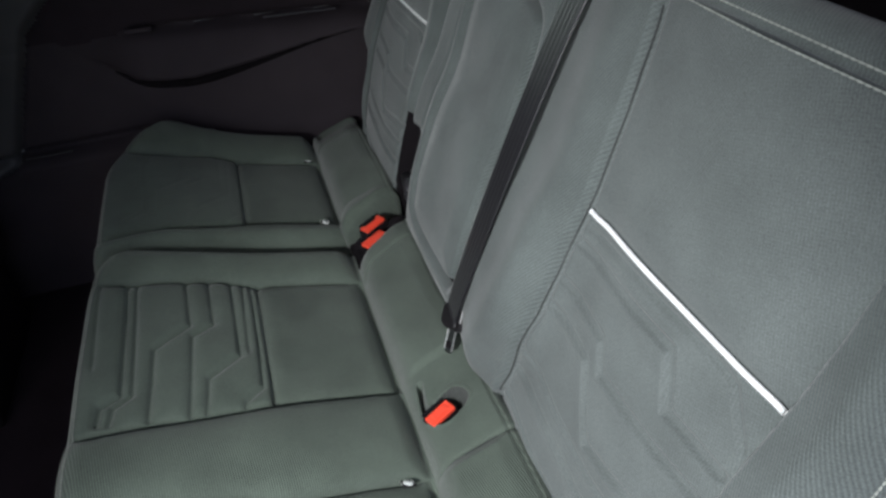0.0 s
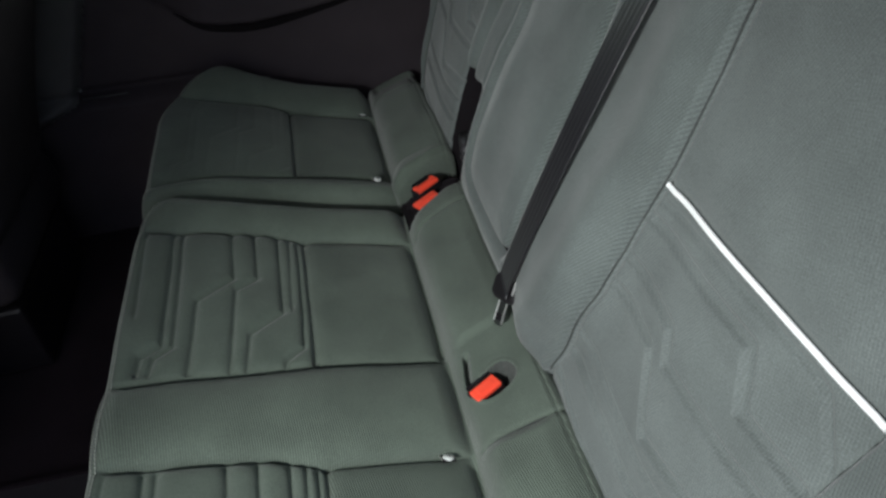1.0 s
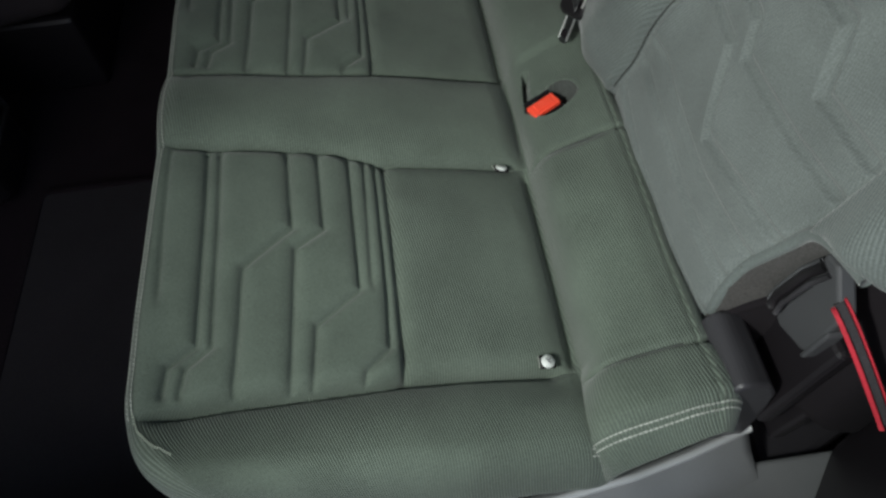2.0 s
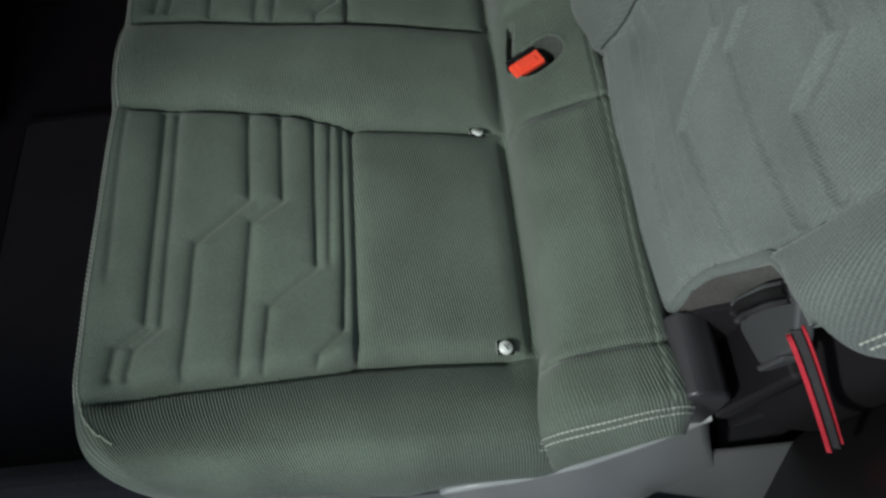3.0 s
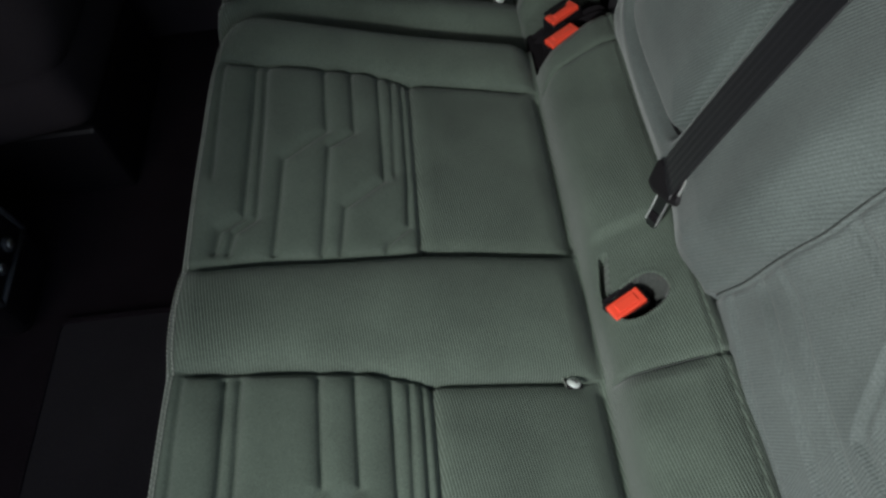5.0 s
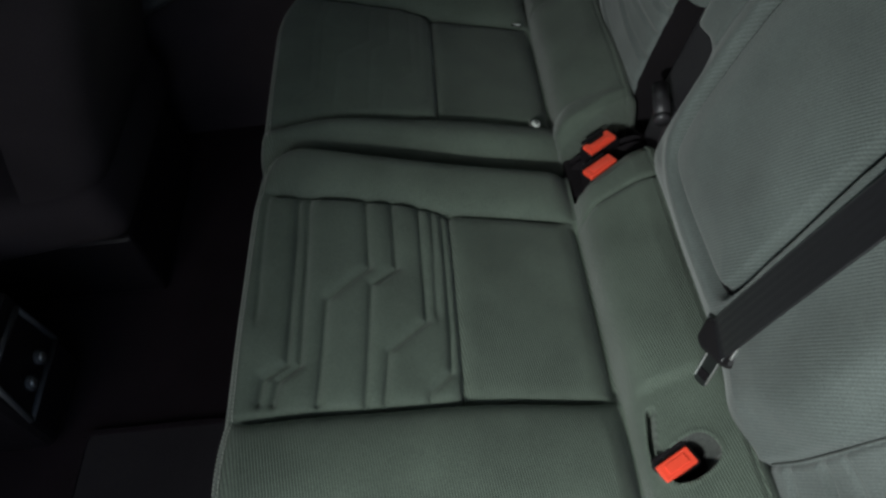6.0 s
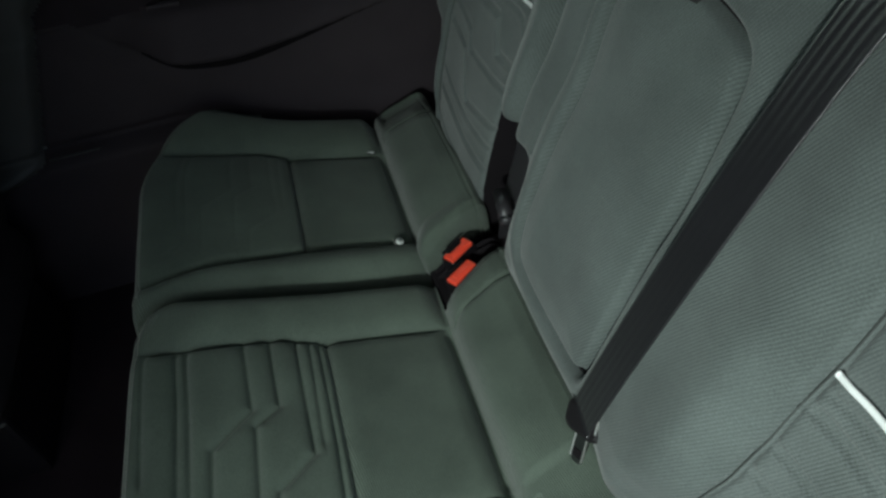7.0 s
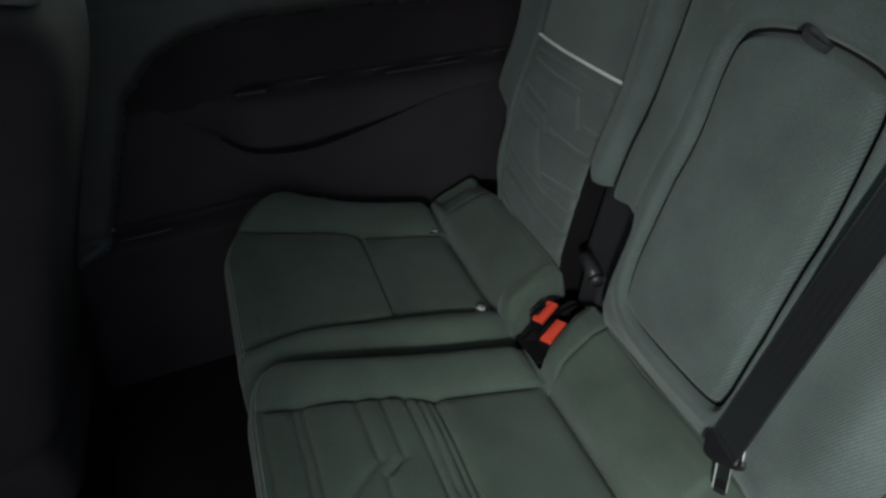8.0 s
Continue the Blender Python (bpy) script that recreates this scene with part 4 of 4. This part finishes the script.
part("tongue_hole", bm, dark_recess, head)
for side_y in (-0.0096, 0.0096):
    bm = bmesh.new()
    box(bm, tm @ pose(0.030, side_y, 0.0006), (0.032, 0.0012, 0.0032), 0.0004)
    part("tongue_edge", bm, steel, head, "bright worn steel edge")
bm = bmesh.new()
box(bm, tm @ pose(-0.010, 0.026, 0.0090), (0.020, 0.003, 0.003), 0.001)
part("keeper_clip", bm, steel, head, "bright worn metal keeper")

# pull loop over the folded armrest
loop = thing("pull_loop", (0.672, 0.716, 0.925), "dark fabric pull loop at the top of the armrest", "pull loop")
across = Vector((0.11, -0.61, 0.78)).normalized()
foot, out = Vector((plane_x(0.926) - 0.006, 0.700, 0.926)), Vector((-0.012, 0.024, 0.017))
rise = across.cross(out).normalized()
lp = [foot + out * u + rise * w for u, w in ((0.0, 0.002), (0.3, 0.006), (0.65, 0.0085), (0.95, 0.0065), (1.06, 0.0), (0.95, -0.005), (0.65, -0.006), (0.3, -0.004), (0.0, -0.002))]
nm = [across.cross((lp[min(i + 1, 8)] - lp[max(i - 1, 0)]).normalized()) for i in range(9)]
v, f = ribbon([tuple(p) for p in lp], [0.0105] * 9, [tuple(n) for n in nm], 0.0018, 0.1)
mesh_object("loop_band", v, f, loop_cloth, loop)

# hinge pieces in the recess between the backrests
hinge = thing("backrest_hinge", (0.60, 0.985, 0.44), "black plastic backrest hinge cover between the seats", "hinge cover", "backrest hinges")
bm = bmesh.new()
box(bm, pose(0.615, 0.955, 0.55, 0, 16, 0), (0.05, 0.130, 0.16), 0.012, 3)
part("cover", bm, hinge_plastic, hinge, smooth=False)
bm = bmesh.new()
box(bm, pose(0.572, 0.962, 0.452, 0, 10, 0), (0.036, 0.062, 0.090), 0.010, 3)
part("hinge_foot", bm, hinge_plastic, hinge, "dark plastic foot under the pivot")
bm = bmesh.new()
rod(bm, (0.558, 0.985, 0.512), (0.549, 0.934, 0.500), 0.012, 24)
part("pivot_tube", bm, hinge_plastic, hinge, "shiny black pivot tube", True)
bm = bmesh.new()
rod(bm, (0.549, 0.934, 0.500), (0.5475, 0.926, 0.498), 0.0128, 24, 0.011)
part("pivot_cap", bm, hinge_plastic, hinge, "dark pivot cap", True)

hinge2 = thing("backrest_hinge", (0.57, 0.07, 0.40), "black plastic hinge cover beside the door opening", "hinge cover", "backrest hinges")
bm = bmesh.new()
prism(bm, [(0.536, 0.30), (0.538, 0.458), (0.5405, 0.466), (0.546, 0.4725), (0.553, 0.4745), (0.563, 0.4715), (0.580, 0.462), (0.591, 0.440), (0.596, 0.39), (0.597, 0.30)], pose(0, 0.036, 0, 90), 0.082, 0.004)
part("cover_ridge", bm, ridge_plastic, hinge2, "dark rounded plastic ridge")
def upright(x):
    """A pose for plates that face the cabin: outline in (height, across)."""
    return Matrix(((0, 0, -1, x), (0, 1, 0, 0), (1, 0, 0, 0), (0, 0, 0, 1)))


bm = bmesh.new()
prism(bm, [(0.483, 0.100), (0.480, 0.090), (0.497, 0.056), (0.505, 0.050), (0.565, 0.046), (0.575, 0.050), (0.604, 0.080), (0.600, 0.096)], upright(0.600), 0.016, 0.003)
plate_part = part("bracket_plate", bm, bracket_grey, hinge2, "grey bracket plate")
bm = bmesh.new()
prism(bm, [(0.494, 0.053), (0.498, 0.047), (0.545, 0.043), (0.552, 0.046), (0.540, 0.049), (0.504, 0.052)], upright(0.598), 0.018, 0.002)
part("bracket_lip", bm, bracket_grey, plate_part, "pale lower lip of the bracket")
# the first, thin grey bar is the latch's lit upper edge, put in as colour
for edge, thick, mat_bar, words in ((0.110, 0.0026, bracket_grey, "thin grey bar standing for the lit edge of the latch"), (0.104, 0.0050, black_plastic, "black latch bar"), (0.095, 0.0028, hinge_plastic, "dark latch bar")):
    v, f = tube([(0.592, edge, 0.500), (0.588, edge - 0.003, 0.525), (0.590, edge - 0.012, 0.575), (0.598, edge - 0.016, 0.592)], thick, 10)
    mesh_object("latch_bar", v, f, mat_bar, hinge2, words)
bm = bmesh.new()
box(bm, pose(0.612, 0.075, 0.45, 0, 8, 0), (0.020, 0.090, 0.16), 0.006)
part("cover", bm, black_plastic, hinge2, "black plastic side cover")

strap = thing("release_strap", (0.60, 0.03, 0.55), "grey release strap with red edges hanging from the backrest", "pull strap")
sp = [(0.600 + 0.045 * k / 14, 0.058 - 0.080 * k / 14, 0.582 - 0.088 * (k / 14) ** 1.1) for k in range(15)]
for nm, off, wd, mt in (("strap_band", 0.0, 0.0085, mat_cloth), ("strap_edge", -0.0062, 0.0040, red_edge), ("strap_edge", 0.0062, 0.0040, red_edge)):
    pts = []
    for k, p in enumerate(sp):
        pts.append((p[0] + off * 0.80, p[1] + off * 0.45, p[2] + off * 0.35))
    v, f = ribbon(pts, [wd] * 15, [(-0.62, -0.30, 0.72)] * 15, 0.0022)
    mesh_object(nm, v, f, mt, strap, "red woven edge" if mt is red_edge else "")


def headrest(y, label):
    """Low headrest with two steel posts in plastic guides on the backrest's top."""
    base = thing("headrest", (0.726, y, 1.026), label, "headrest", "rear headrests")
    bm = bmesh.new()
    box(bm, pose(0.752, y, 1.170, 0, 12), (0.085, 0.25, 0.15), 0.035, 4)
    part("cushion", bm, headrest_cloth, base, smooth=True)
    for dy in (-0.065, 0.065):
        bm = bmesh.new()
        rod(bm, (0.724, y + dy, 1.01), (0.742, y + dy, 1.12), 0.0055, 16)
        post = part("post", bm, steel, base, "thin steel post", True)
        bm = bmesh.new()
        box(bm, pose(0.724, y + dy, 1.031, 0, 4), (0.026, 0.034, 0.018), 0.005, 3)
        part("guide", bm, bracket_grey, base, "grey plastic post guide")
    return base


for hy, hl in ((0.222, "grey cloth headrest on the near backrest"), (0.710, "grey cloth middle headrest"), (1.165, "grey cloth headrest beside the far door")):
    headrest(hy, hl)


# ---------------------------------------------------------------- cabin
def plate(name, m, size, mat, label, category, bevel=0.0):
    bm = bmesh.new()
    box(bm, m, size, bevel)
    return tagged(part(name, bm, mat), label, category, "", "structure")


floor_z = 0.10
plate("floor", pose(-0.20, 0.72, floor_z - 0.02), (2.9, 1.66, 0.04), carpet, "black carpeted car floor", "floor")
plate("ceiling", pose(-0.20, 0.72, 1.68), (2.9, 1.80, 0.04), headliner, "pale cloth headliner", "ceiling")
plate("wall_front", pose(-1.66, 0.72, 0.85), (0.04, 1.66, 1.62), carpet, "dark front bulkhead", "wall")
plate("wall_rear", pose(1.24, 0.72, 0.85), (0.04, 1.66, 1.62), carpet, "dark rear wall of the load bay", "wall")
# near side, round the open door
plate("wall_near_rear", pose(0.985, -0.07, 0.86), (0.47, 0.05, 1.60), pillar_plastic, "dark pillar trim beside the rear door opening", "wall")
plate("wall_near_front", pose(-1.26, -0.09, 0.86), (0.76, 0.05, 1.60), pillar_plastic, "dark side trim ahead of the door opening", "wall")
plate("trim_near_top", pose(-0.065, -0.07, 1.61), (1.63, 0.05, 0.10), headliner, "roof rail over the door opening", "trim")

# door sill with ribbed tread and a raised side shield
sill = thing("door_sill", (0.25, -0.09, 0.12), "grey plastic door sill with ribbed tread plate", "door sill", "", "structure")
bm = bmesh.new()
box(bm, pose(0.625, -0.094, 0.195), (1.17, 0.212, 0.19), 0.006, 3)
part("sill_body", bm, grey_plastic, sill)
bm = bmesh.new()
prism(bm, [(-0.22, 0.10), (-0.22, 0.285), (-0.205, 0.295), (0.045, 0.292), (0.066, 0.280), (0.078, 0.25), (0.088, 0.10)], pose(0.033, 0, 0, 90, 0, 90), 1.0, 0.014)
part("carpet_edge", bm, sill_carpet, sill, "black carpet wrapped over the sill")
for k in range(13):
    bm = bmesh.new()
    box(bm, pose(0.210, 0.003 - 0.0140 * k, 0.2915), (0.345, 0.0095, 0.005), 0.0016)
    part("tread_rib", bm, grey_plastic, sill)

shield = thing("seat_side_shield", (0.45, 0.0, 0.29), "grey moulded plastic shield beside the bench cushion", "side shield")
xs = np.linspace(0.300, 0.606, 26)
verts, faces = [], []
for x in xs:
    ztop = float(np.interp(x, [0.30, 0.34, 0.45, 0.606], [0.306, 0.322, 0.330, 0.318]))
    yin = float(np.interp(x, [0.30, 0.38, 0.46, 0.53, 0.606], [-0.002, 0.001, 0.010, 0.026, 0.047]))
    for dy, dz in ((0.004, -0.02), (0.004, -0.004), (0.001, 0.0), (-0.003, -0.001), (-0.007, -0.005), (-0.024, -0.016), (-0.060, None)):
        verts.append((x, yin + dy, 0.288 if dz is None else ztop + dz))
for i in range(len(xs) - 1):
    for k in range(6):
        faces.append((i * 7 + k, (i + 1) * 7 + k, (i + 1) * 7 + k + 1, i * 7 + k + 1))
faces += [tuple(range(7)), tuple(25 * 7 + k for k in reversed(range(7)))]
mesh_object("shield_shell", verts, faces, grey_plastic, shield)
rim_path = [(x, float(np.interp(x, [0.30, 0.38, 0.46, 0.53, 0.606], [-0.002, 0.001, 0.010, 0.026, 0.047])) - 0.003, float(np.interp(x, [0.30, 0.34, 0.45, 0.606], [0.306, 0.322, 0.330, 0.318]))) for x in xs]
v, f = tube([(x, y - 0.002, z + 0.0005) for x, y, z in rim_path], 0.0046, 12)
mesh_object("shield_rim", v, f, rim_plastic, shield, "smooth raised rim, paler grey to carry its highlight")
bm = bmesh.new()
box(bm, pose(0.312, 0.000, 0.326, 0, 0, 8), (0.016, 0.007, 0.007), 0.002)
part("clip", bm, steel, shield, "small bright metal clip")

striker = thing("door_striker_cover", (0.56, -0.055, 0.29), "black moulded latch cover on the sill", "latch cover")
bm = bmesh.new()
prism(bm, [(-0.048, -0.013), (0.030, -0.018), (0.046, -0.004), (0.034, 0.012), (-0.046, 0.011)], pose(0.562, -0.055, 0.312, 0, 0, -14), 0.024, 0.004)
cov = part("cover", bm, black_plastic, striker)
bm = bmesh.new()
prism(bm, [(-0.012, -0.010), (0.026, -0.012), (0.030, 0.000), (0.018, 0.008), (-0.010, 0.007)], pose(0.566, -0.056, 0.3135, 0, 0, -16), 0.006, 0.001)
part("rubber_plug", bm, dark_recess, striker, "dark rubber plug")

pillar = thing("pillar_trim", (0.64, -0.03, 0.29), "dark moulded trim at the foot of the rear pillar", "pillar trim", "", "structure")
bm = bmesh.new()
prism(bm, [(0.611, -0.090), (0.700, 0.012), (0.800, 0.062), (0.860, -0.040), (0.740, -0.110)], pose(0, 0, 0.62), 0.335, 0.008)
part("trim_shell", bm, black_plastic, pillar)
bm = bmesh.new()
prism(bm, [(0.628, -0.006), (0.690, 0.013), (0.775, 0.050), (0.800, 0.130), (0.645, 0.110)], pose(0, 0, 0.328, -4, 6, 0), 0.10, 0.010)
part("inner_trim", bm, hinge_plastic, pillar, "dark inner trim block")

# loose mat in the footwell
mat = thing("floor_mat", (-0.2, 0.42, floor_z), "charcoal carpet mat in the rear footwell", "floor mat")
bm = bmesh.new()
ol = rounded([(-0.425, 0.12), (-0.425, 0.09), (-0.40, 0.09), (0.0, 0.09), (0.02, 0.09), (0.02, 0.12), (0.02, 0.70), (0.02, 0.727), (-0.01, 0.727), (-0.38, 0.727), (-0.425, 0.727), (-0.425, 0.68)], 2)[::-1]
prism(bm, ol, pose(0, 0, floor_z + 0.009), 0.0085, 0.003)
part("carpet_layer", bm, mat_cloth, mat)
v = [(x * 1.0, y, floor_z + 0.010) for x, y in ol + ol[:1]]
vv, ff = ribbon(v, [0.010] * len(v), [(0, 0, 1)] * len(v), 0.004)
mesh_object("bound_edge", vv, ff, carpet, mat)

# end of the centre console with sockets
console = thing("centre_console", (-0.62, 0.79, floor_z), "dark plastic centre console with power sockets", "centre console")
bm = bmesh.new()
box(bm, pose(-0.765, 0.787, 0.235, 0, 0, 0), (0.60, 0.17, 0.245), 0.02, 3)
part("console_body", bm, black_plastic, console)
bm = bmesh.new()
for a, b in (((-0.463, 0.714, 0.205), (-0.463, 0.862, 0.210)), ((-0.463, 0.862, 0.210), (-0.463, 0.852, 0.322)), ((-0.463, 0.852, 0.322), (-0.463, 0.726, 0.322)), ((-0.463, 0.726, 0.322), (-0.463, 0.714, 0.205))):
    rod(bm, a, b, 0.005, 10)
part("face_rim", bm, bracket_grey, console, "grey rim round the socket panel", True)
for cy in (0.765, 0.812):
    bm = bmesh.new()
    rod(bm, (-0.467, cy, 0.235), (-0.457, cy, 0.236), 0.013, 22)
    sock = part("socket", bm, bracket_grey, console, "round power socket", True)
    bm = bmesh.new()
    rod(bm, (-0.4575, cy, 0.236), (-0.4555, cy, 0.236), 0.008, 18)
    part("socket_cap", bm, steel, sock, "small bright metal contact", True)

# front seat beside the far door
seat = thing("front_seat", (-0.40, 1.13, floor_z), "dark cloth front seat seen from behind", "car seat")


def front_back():
    prof = resample([(-0.40, 0.36), (-0.305, 0.40), (-0.262, 0.55), (-0.200, 0.70), (-0.140, 0.83), (-0.105, 0.93), (-0.098, 0.985), (-0.125, 1.020), (-0.19, 1.025), (-0.23, 0.99)], 0.012)
    side = resample([(1.00, 0.16), (0.995, 0.08), (1.005, 0.03), (1.04, 0.004), (1.12, 0.0), (1.28, 0.0), (1.36, 0.004), (1.395, 0.03), (1.405, 0.08), (1.40, 0.16)], 0.012)
    P = np.zeros((len(prof), len(side), 3))
    for i, (x, z) in enumerate(prof):
        P[i, :, 0], P[i, :, 1], P[i, :, 2] = x - side[:, 1], side[:, 0], z - 0.25 * side[:, 1]
    sheet_parts(P, np.zeros(P.shape[:2], int), {0: ("backrest", black_cloth, "dark cloth backrest shell")}, seat)


front_back()
bm = bmesh.new()
box(bm, pose(-0.56, 1.20, 0.33, 0, -8), (0.50, 0.44, 0.13), 0.04, 3)
part("seat_cushion", bm, black_cloth, seat, smooth=True)
bm = bmesh.new()
box(bm, pose(-0.55, 1.20, 0.185), (0.42, 0.36, 0.17), 0.01)
part("seat_base", bm, black_plastic, seat)
bm = bmesh.new()
box(bm, pose(-0.20, 1.20, 1.17, 0, -10), (0.10, 0.26, 0.17), 0.04, 4)
part("headrest", bm, black_cloth, seat, smooth=True)
for dy in (-0.07, 0.07):
    bm = bmesh.new()
    rod(bm, (-0.132, 1.18 + dy, 0.99), (-0.152, 1.18 + dy, 1.11), 0.0085, 16)
    part("post", bm, steel, seat, "bright steel headrest post", True)
    bm = bmesh.new()
    box(bm, pose(-0.134, 1.18 + dy, 1.024), (0.044, 0.052, 0.020), 0.006, 3)
    part("guide", bm, pillar_plastic, seat, "grey plastic post guide")

# ---------------------------------------------------------------- far door
door = thing("car_door", (0.1, 1.52, 0.15), "closed dark rear car door with moulded armrest", "car door")


def door_card():
    xs, zs = np.arange(-0.62, 0.80, 0.007), np.arange(0.095, 0.947, 0.006)
    X, Z = np.meshgrid(xs, zs, indexing="ij")
    up = np.interp(X, [-0.62, -0.02, 0.10, 0.56, 0.8], [0.70, 0.70, 0.712, 0.692, 0.68])
    low = np.interp(X, [-0.62, -0.08, 0.0, 0.064, 0.12, 0.19, 0.31, 0.50, 0.8], [0.72, 0.705, 0.650, 0.600, 0.588, 0.582, 0.598, 0.636, 0.66])
    belt_line = np.interp(X, [-0.62, -0.25, -0.16, -0.13, -0.06, 0.013, 0.125, 0.35, 0.614, 0.8], [0.30, 0.45, 0.66, 0.735, 0.80, 0.833, 0.847, 0.835, 0.806, 0.80])
    v = (Z - low) / np.maximum(up - low, 0.004)
    d = 0.0 * X
    arm = np.where((v > 0) & (v < 1), 0.066 * np.sqrt(np.clip(1 - v, 0, 1)) * smooth_step(v, 0.0, 0.20), 0) * smooth_step(X, -0.02, 0.10)
    d += arm
    d += np.where(v <= 0, 0.004 * smooth_step(-v, 0, 0.6), 0)
    d += groove(Z - up, 0.008, 0.014) * smooth_step(X, 0.05, 0.12)
    d -= np.where(Z < low, 0.011 * np.exp(-np.clip(low - Z, 0, 1) / 0.05), 0) * smooth_step(X, -0.06, 0.03)
    d += 0.024 * smooth_step(Z - belt_line, -0.012, 0.030)
    d += groove(Z - belt_line, 0.010, 0.012)
    # rounded top of the ledge under the window
    d -= 0.030 * smooth_step(Z, 0.885, 0.945) ** 2
    # lower map pocket
    d += 0.026 * smooth_step(0.47 - Z, 0.0, 0.03) * (1 - smooth_step(X, 0.05, 0.25))
    d += groove(Z - 0.475, 0.008, 0.016) * (1 - smooth_step(X, 0.03, 0.10))
    P = np.stack([X, 1.512 - d, Z], -1)
    region = np.zeros(X.shape, int)
    below = Z < belt_line
    region[below & (Z > up)] = 1
    region[below & (v > 0) & (v <= 1)] = 2
    region[below & (Z < low)] = 3
    sheet_parts(P, region, {0: ("window_ledge", ledge_plastic, "dark plastic window ledge, paler for the light on it"), 1: ("upper_trim", door_cloth, ""), 2: ("armrest", door_plastic, "moulded door armrest"), 3: ("lower_card", door_plastic, "")}, door)


door_card()
# dark tapered tube, added as the shade that falls under the armrest
gap_line = resample([(0.02, 0.634), (0.064, 0.600), (0.12, 0.588), (0.19, 0.582), (0.31, 0.598), (0.50, 0.636), (0.66, 0.650)], 0.012)
v, f = tube([(x, 1.519, z - 0.008) for x, z in gap_line], [float(np.interp(x, [0.02, 0.09, 0.22, 0.45, 0.66], [0.002, 0.013, 0.016, 0.009, 0.004])) for x, z in gap_line], 10)
mesh_object("armrest_underside_shade", v, f, dark_recess, door, "dark tube standing for the shade under the door armrest")
bm = bmesh.new()
box(bm, pose(0.100, 1.478, 0.722, 0, 3), (0.060, 0.016, 0.010), 0.004, 3)
part("door_handle", bm, door_plastic, door, "dark inner door handle")
bm = bmesh.new()
box(bm, pose(0.455, 1.477, 0.704, 0, 2), (0.17, 0.006, 0.005), 0.002)
part("trim_strip", bm, hinge_plastic, door, "thin dark grey trim strip")
bm = bmesh.new()
box(bm, pose(-0.17, 1.468, 0.478), (0.10, 0.006, 0.004), 0.0015)
part("pocket_lip", bm, hinge_plastic, door, "dark grey lip of the map pocket")
bm = bmesh.new()
box(bm, pose(0.09, 1.540, 0.545), (1.40, 0.03, 0.82), 0.004)
part("door_skin", bm, paint, door, "grey painted outer skin")
# window frame and glass
for m, size in ((pose(0.09, 1.535, 1.555), (1.42, 0.05, 0.19)), (pose(-0.386, 1.535, 1.195), (0.526, 0.05, 0.53)), (pose(0.86, 1.535, 1.195), (0.16, 0.05, 0.53))):
    bm = bmesh.new()
    box(bm, m, size, 0.008)
    part("window_frame", bm, pillar_plastic, door, "dark window frame")
bm = bmesh.new()
box(bm, pose(0.290, 1.540, 1.190), (0.995, 0.004, 0.55))
pane = part("window_glass", bm, tinted, door, "lightly tinted side window glass")
pane.visible_shadow = False
bm = bmesh.new()
box(bm, pose(0.385, 1.530, 0.9425), (0.97, 0.014, 0.019), 0.003)
part("window_seal", bm, black_plastic, door, "black rubber window seal")
# rounded lower corner of the window
bm = bmesh.new()
prism(bm, [(-0.135, 0.936), (-0.060, 0.936), (-0.060, 0.952), (-0.080, 0.954), (-0.099, 0.960), (-0.112, 0.970), (-0.119, 0.985), (-0.123, 1.010), (-0.135, 1.010)], pose(0, 1.520, 0, 90), 0.03, 0.003)
part("window_corner", bm, pillar_plastic, door, "rounded dark corner of the window frame")
plate("wall_far_front", pose(-1.15, 1.54, 0.86), (1.0, 0.05, 1.60), pillar_plastic, "dark side trim ahead of the far door", "wall")
plate("wall_far_rear", pose(1.09, 1.54, 0.86), (0.28, 0.05, 1.60), pillar_plastic, "dark side trim behind the far door", "wall")

bm = bmesh.new()
box(bm, pose(0.3, 4.0, 1.6), (9.0, 0.02, 4.0))
tagged(part("backdrop", bm, glow), "bright overcast distance outside the window", "backdrop", "", "structure")

# the ground outside
plate("ground", pose(0, 0, -0.42), (400, 400, 0.2), paint, "grey paved ground outside the car", "ground")
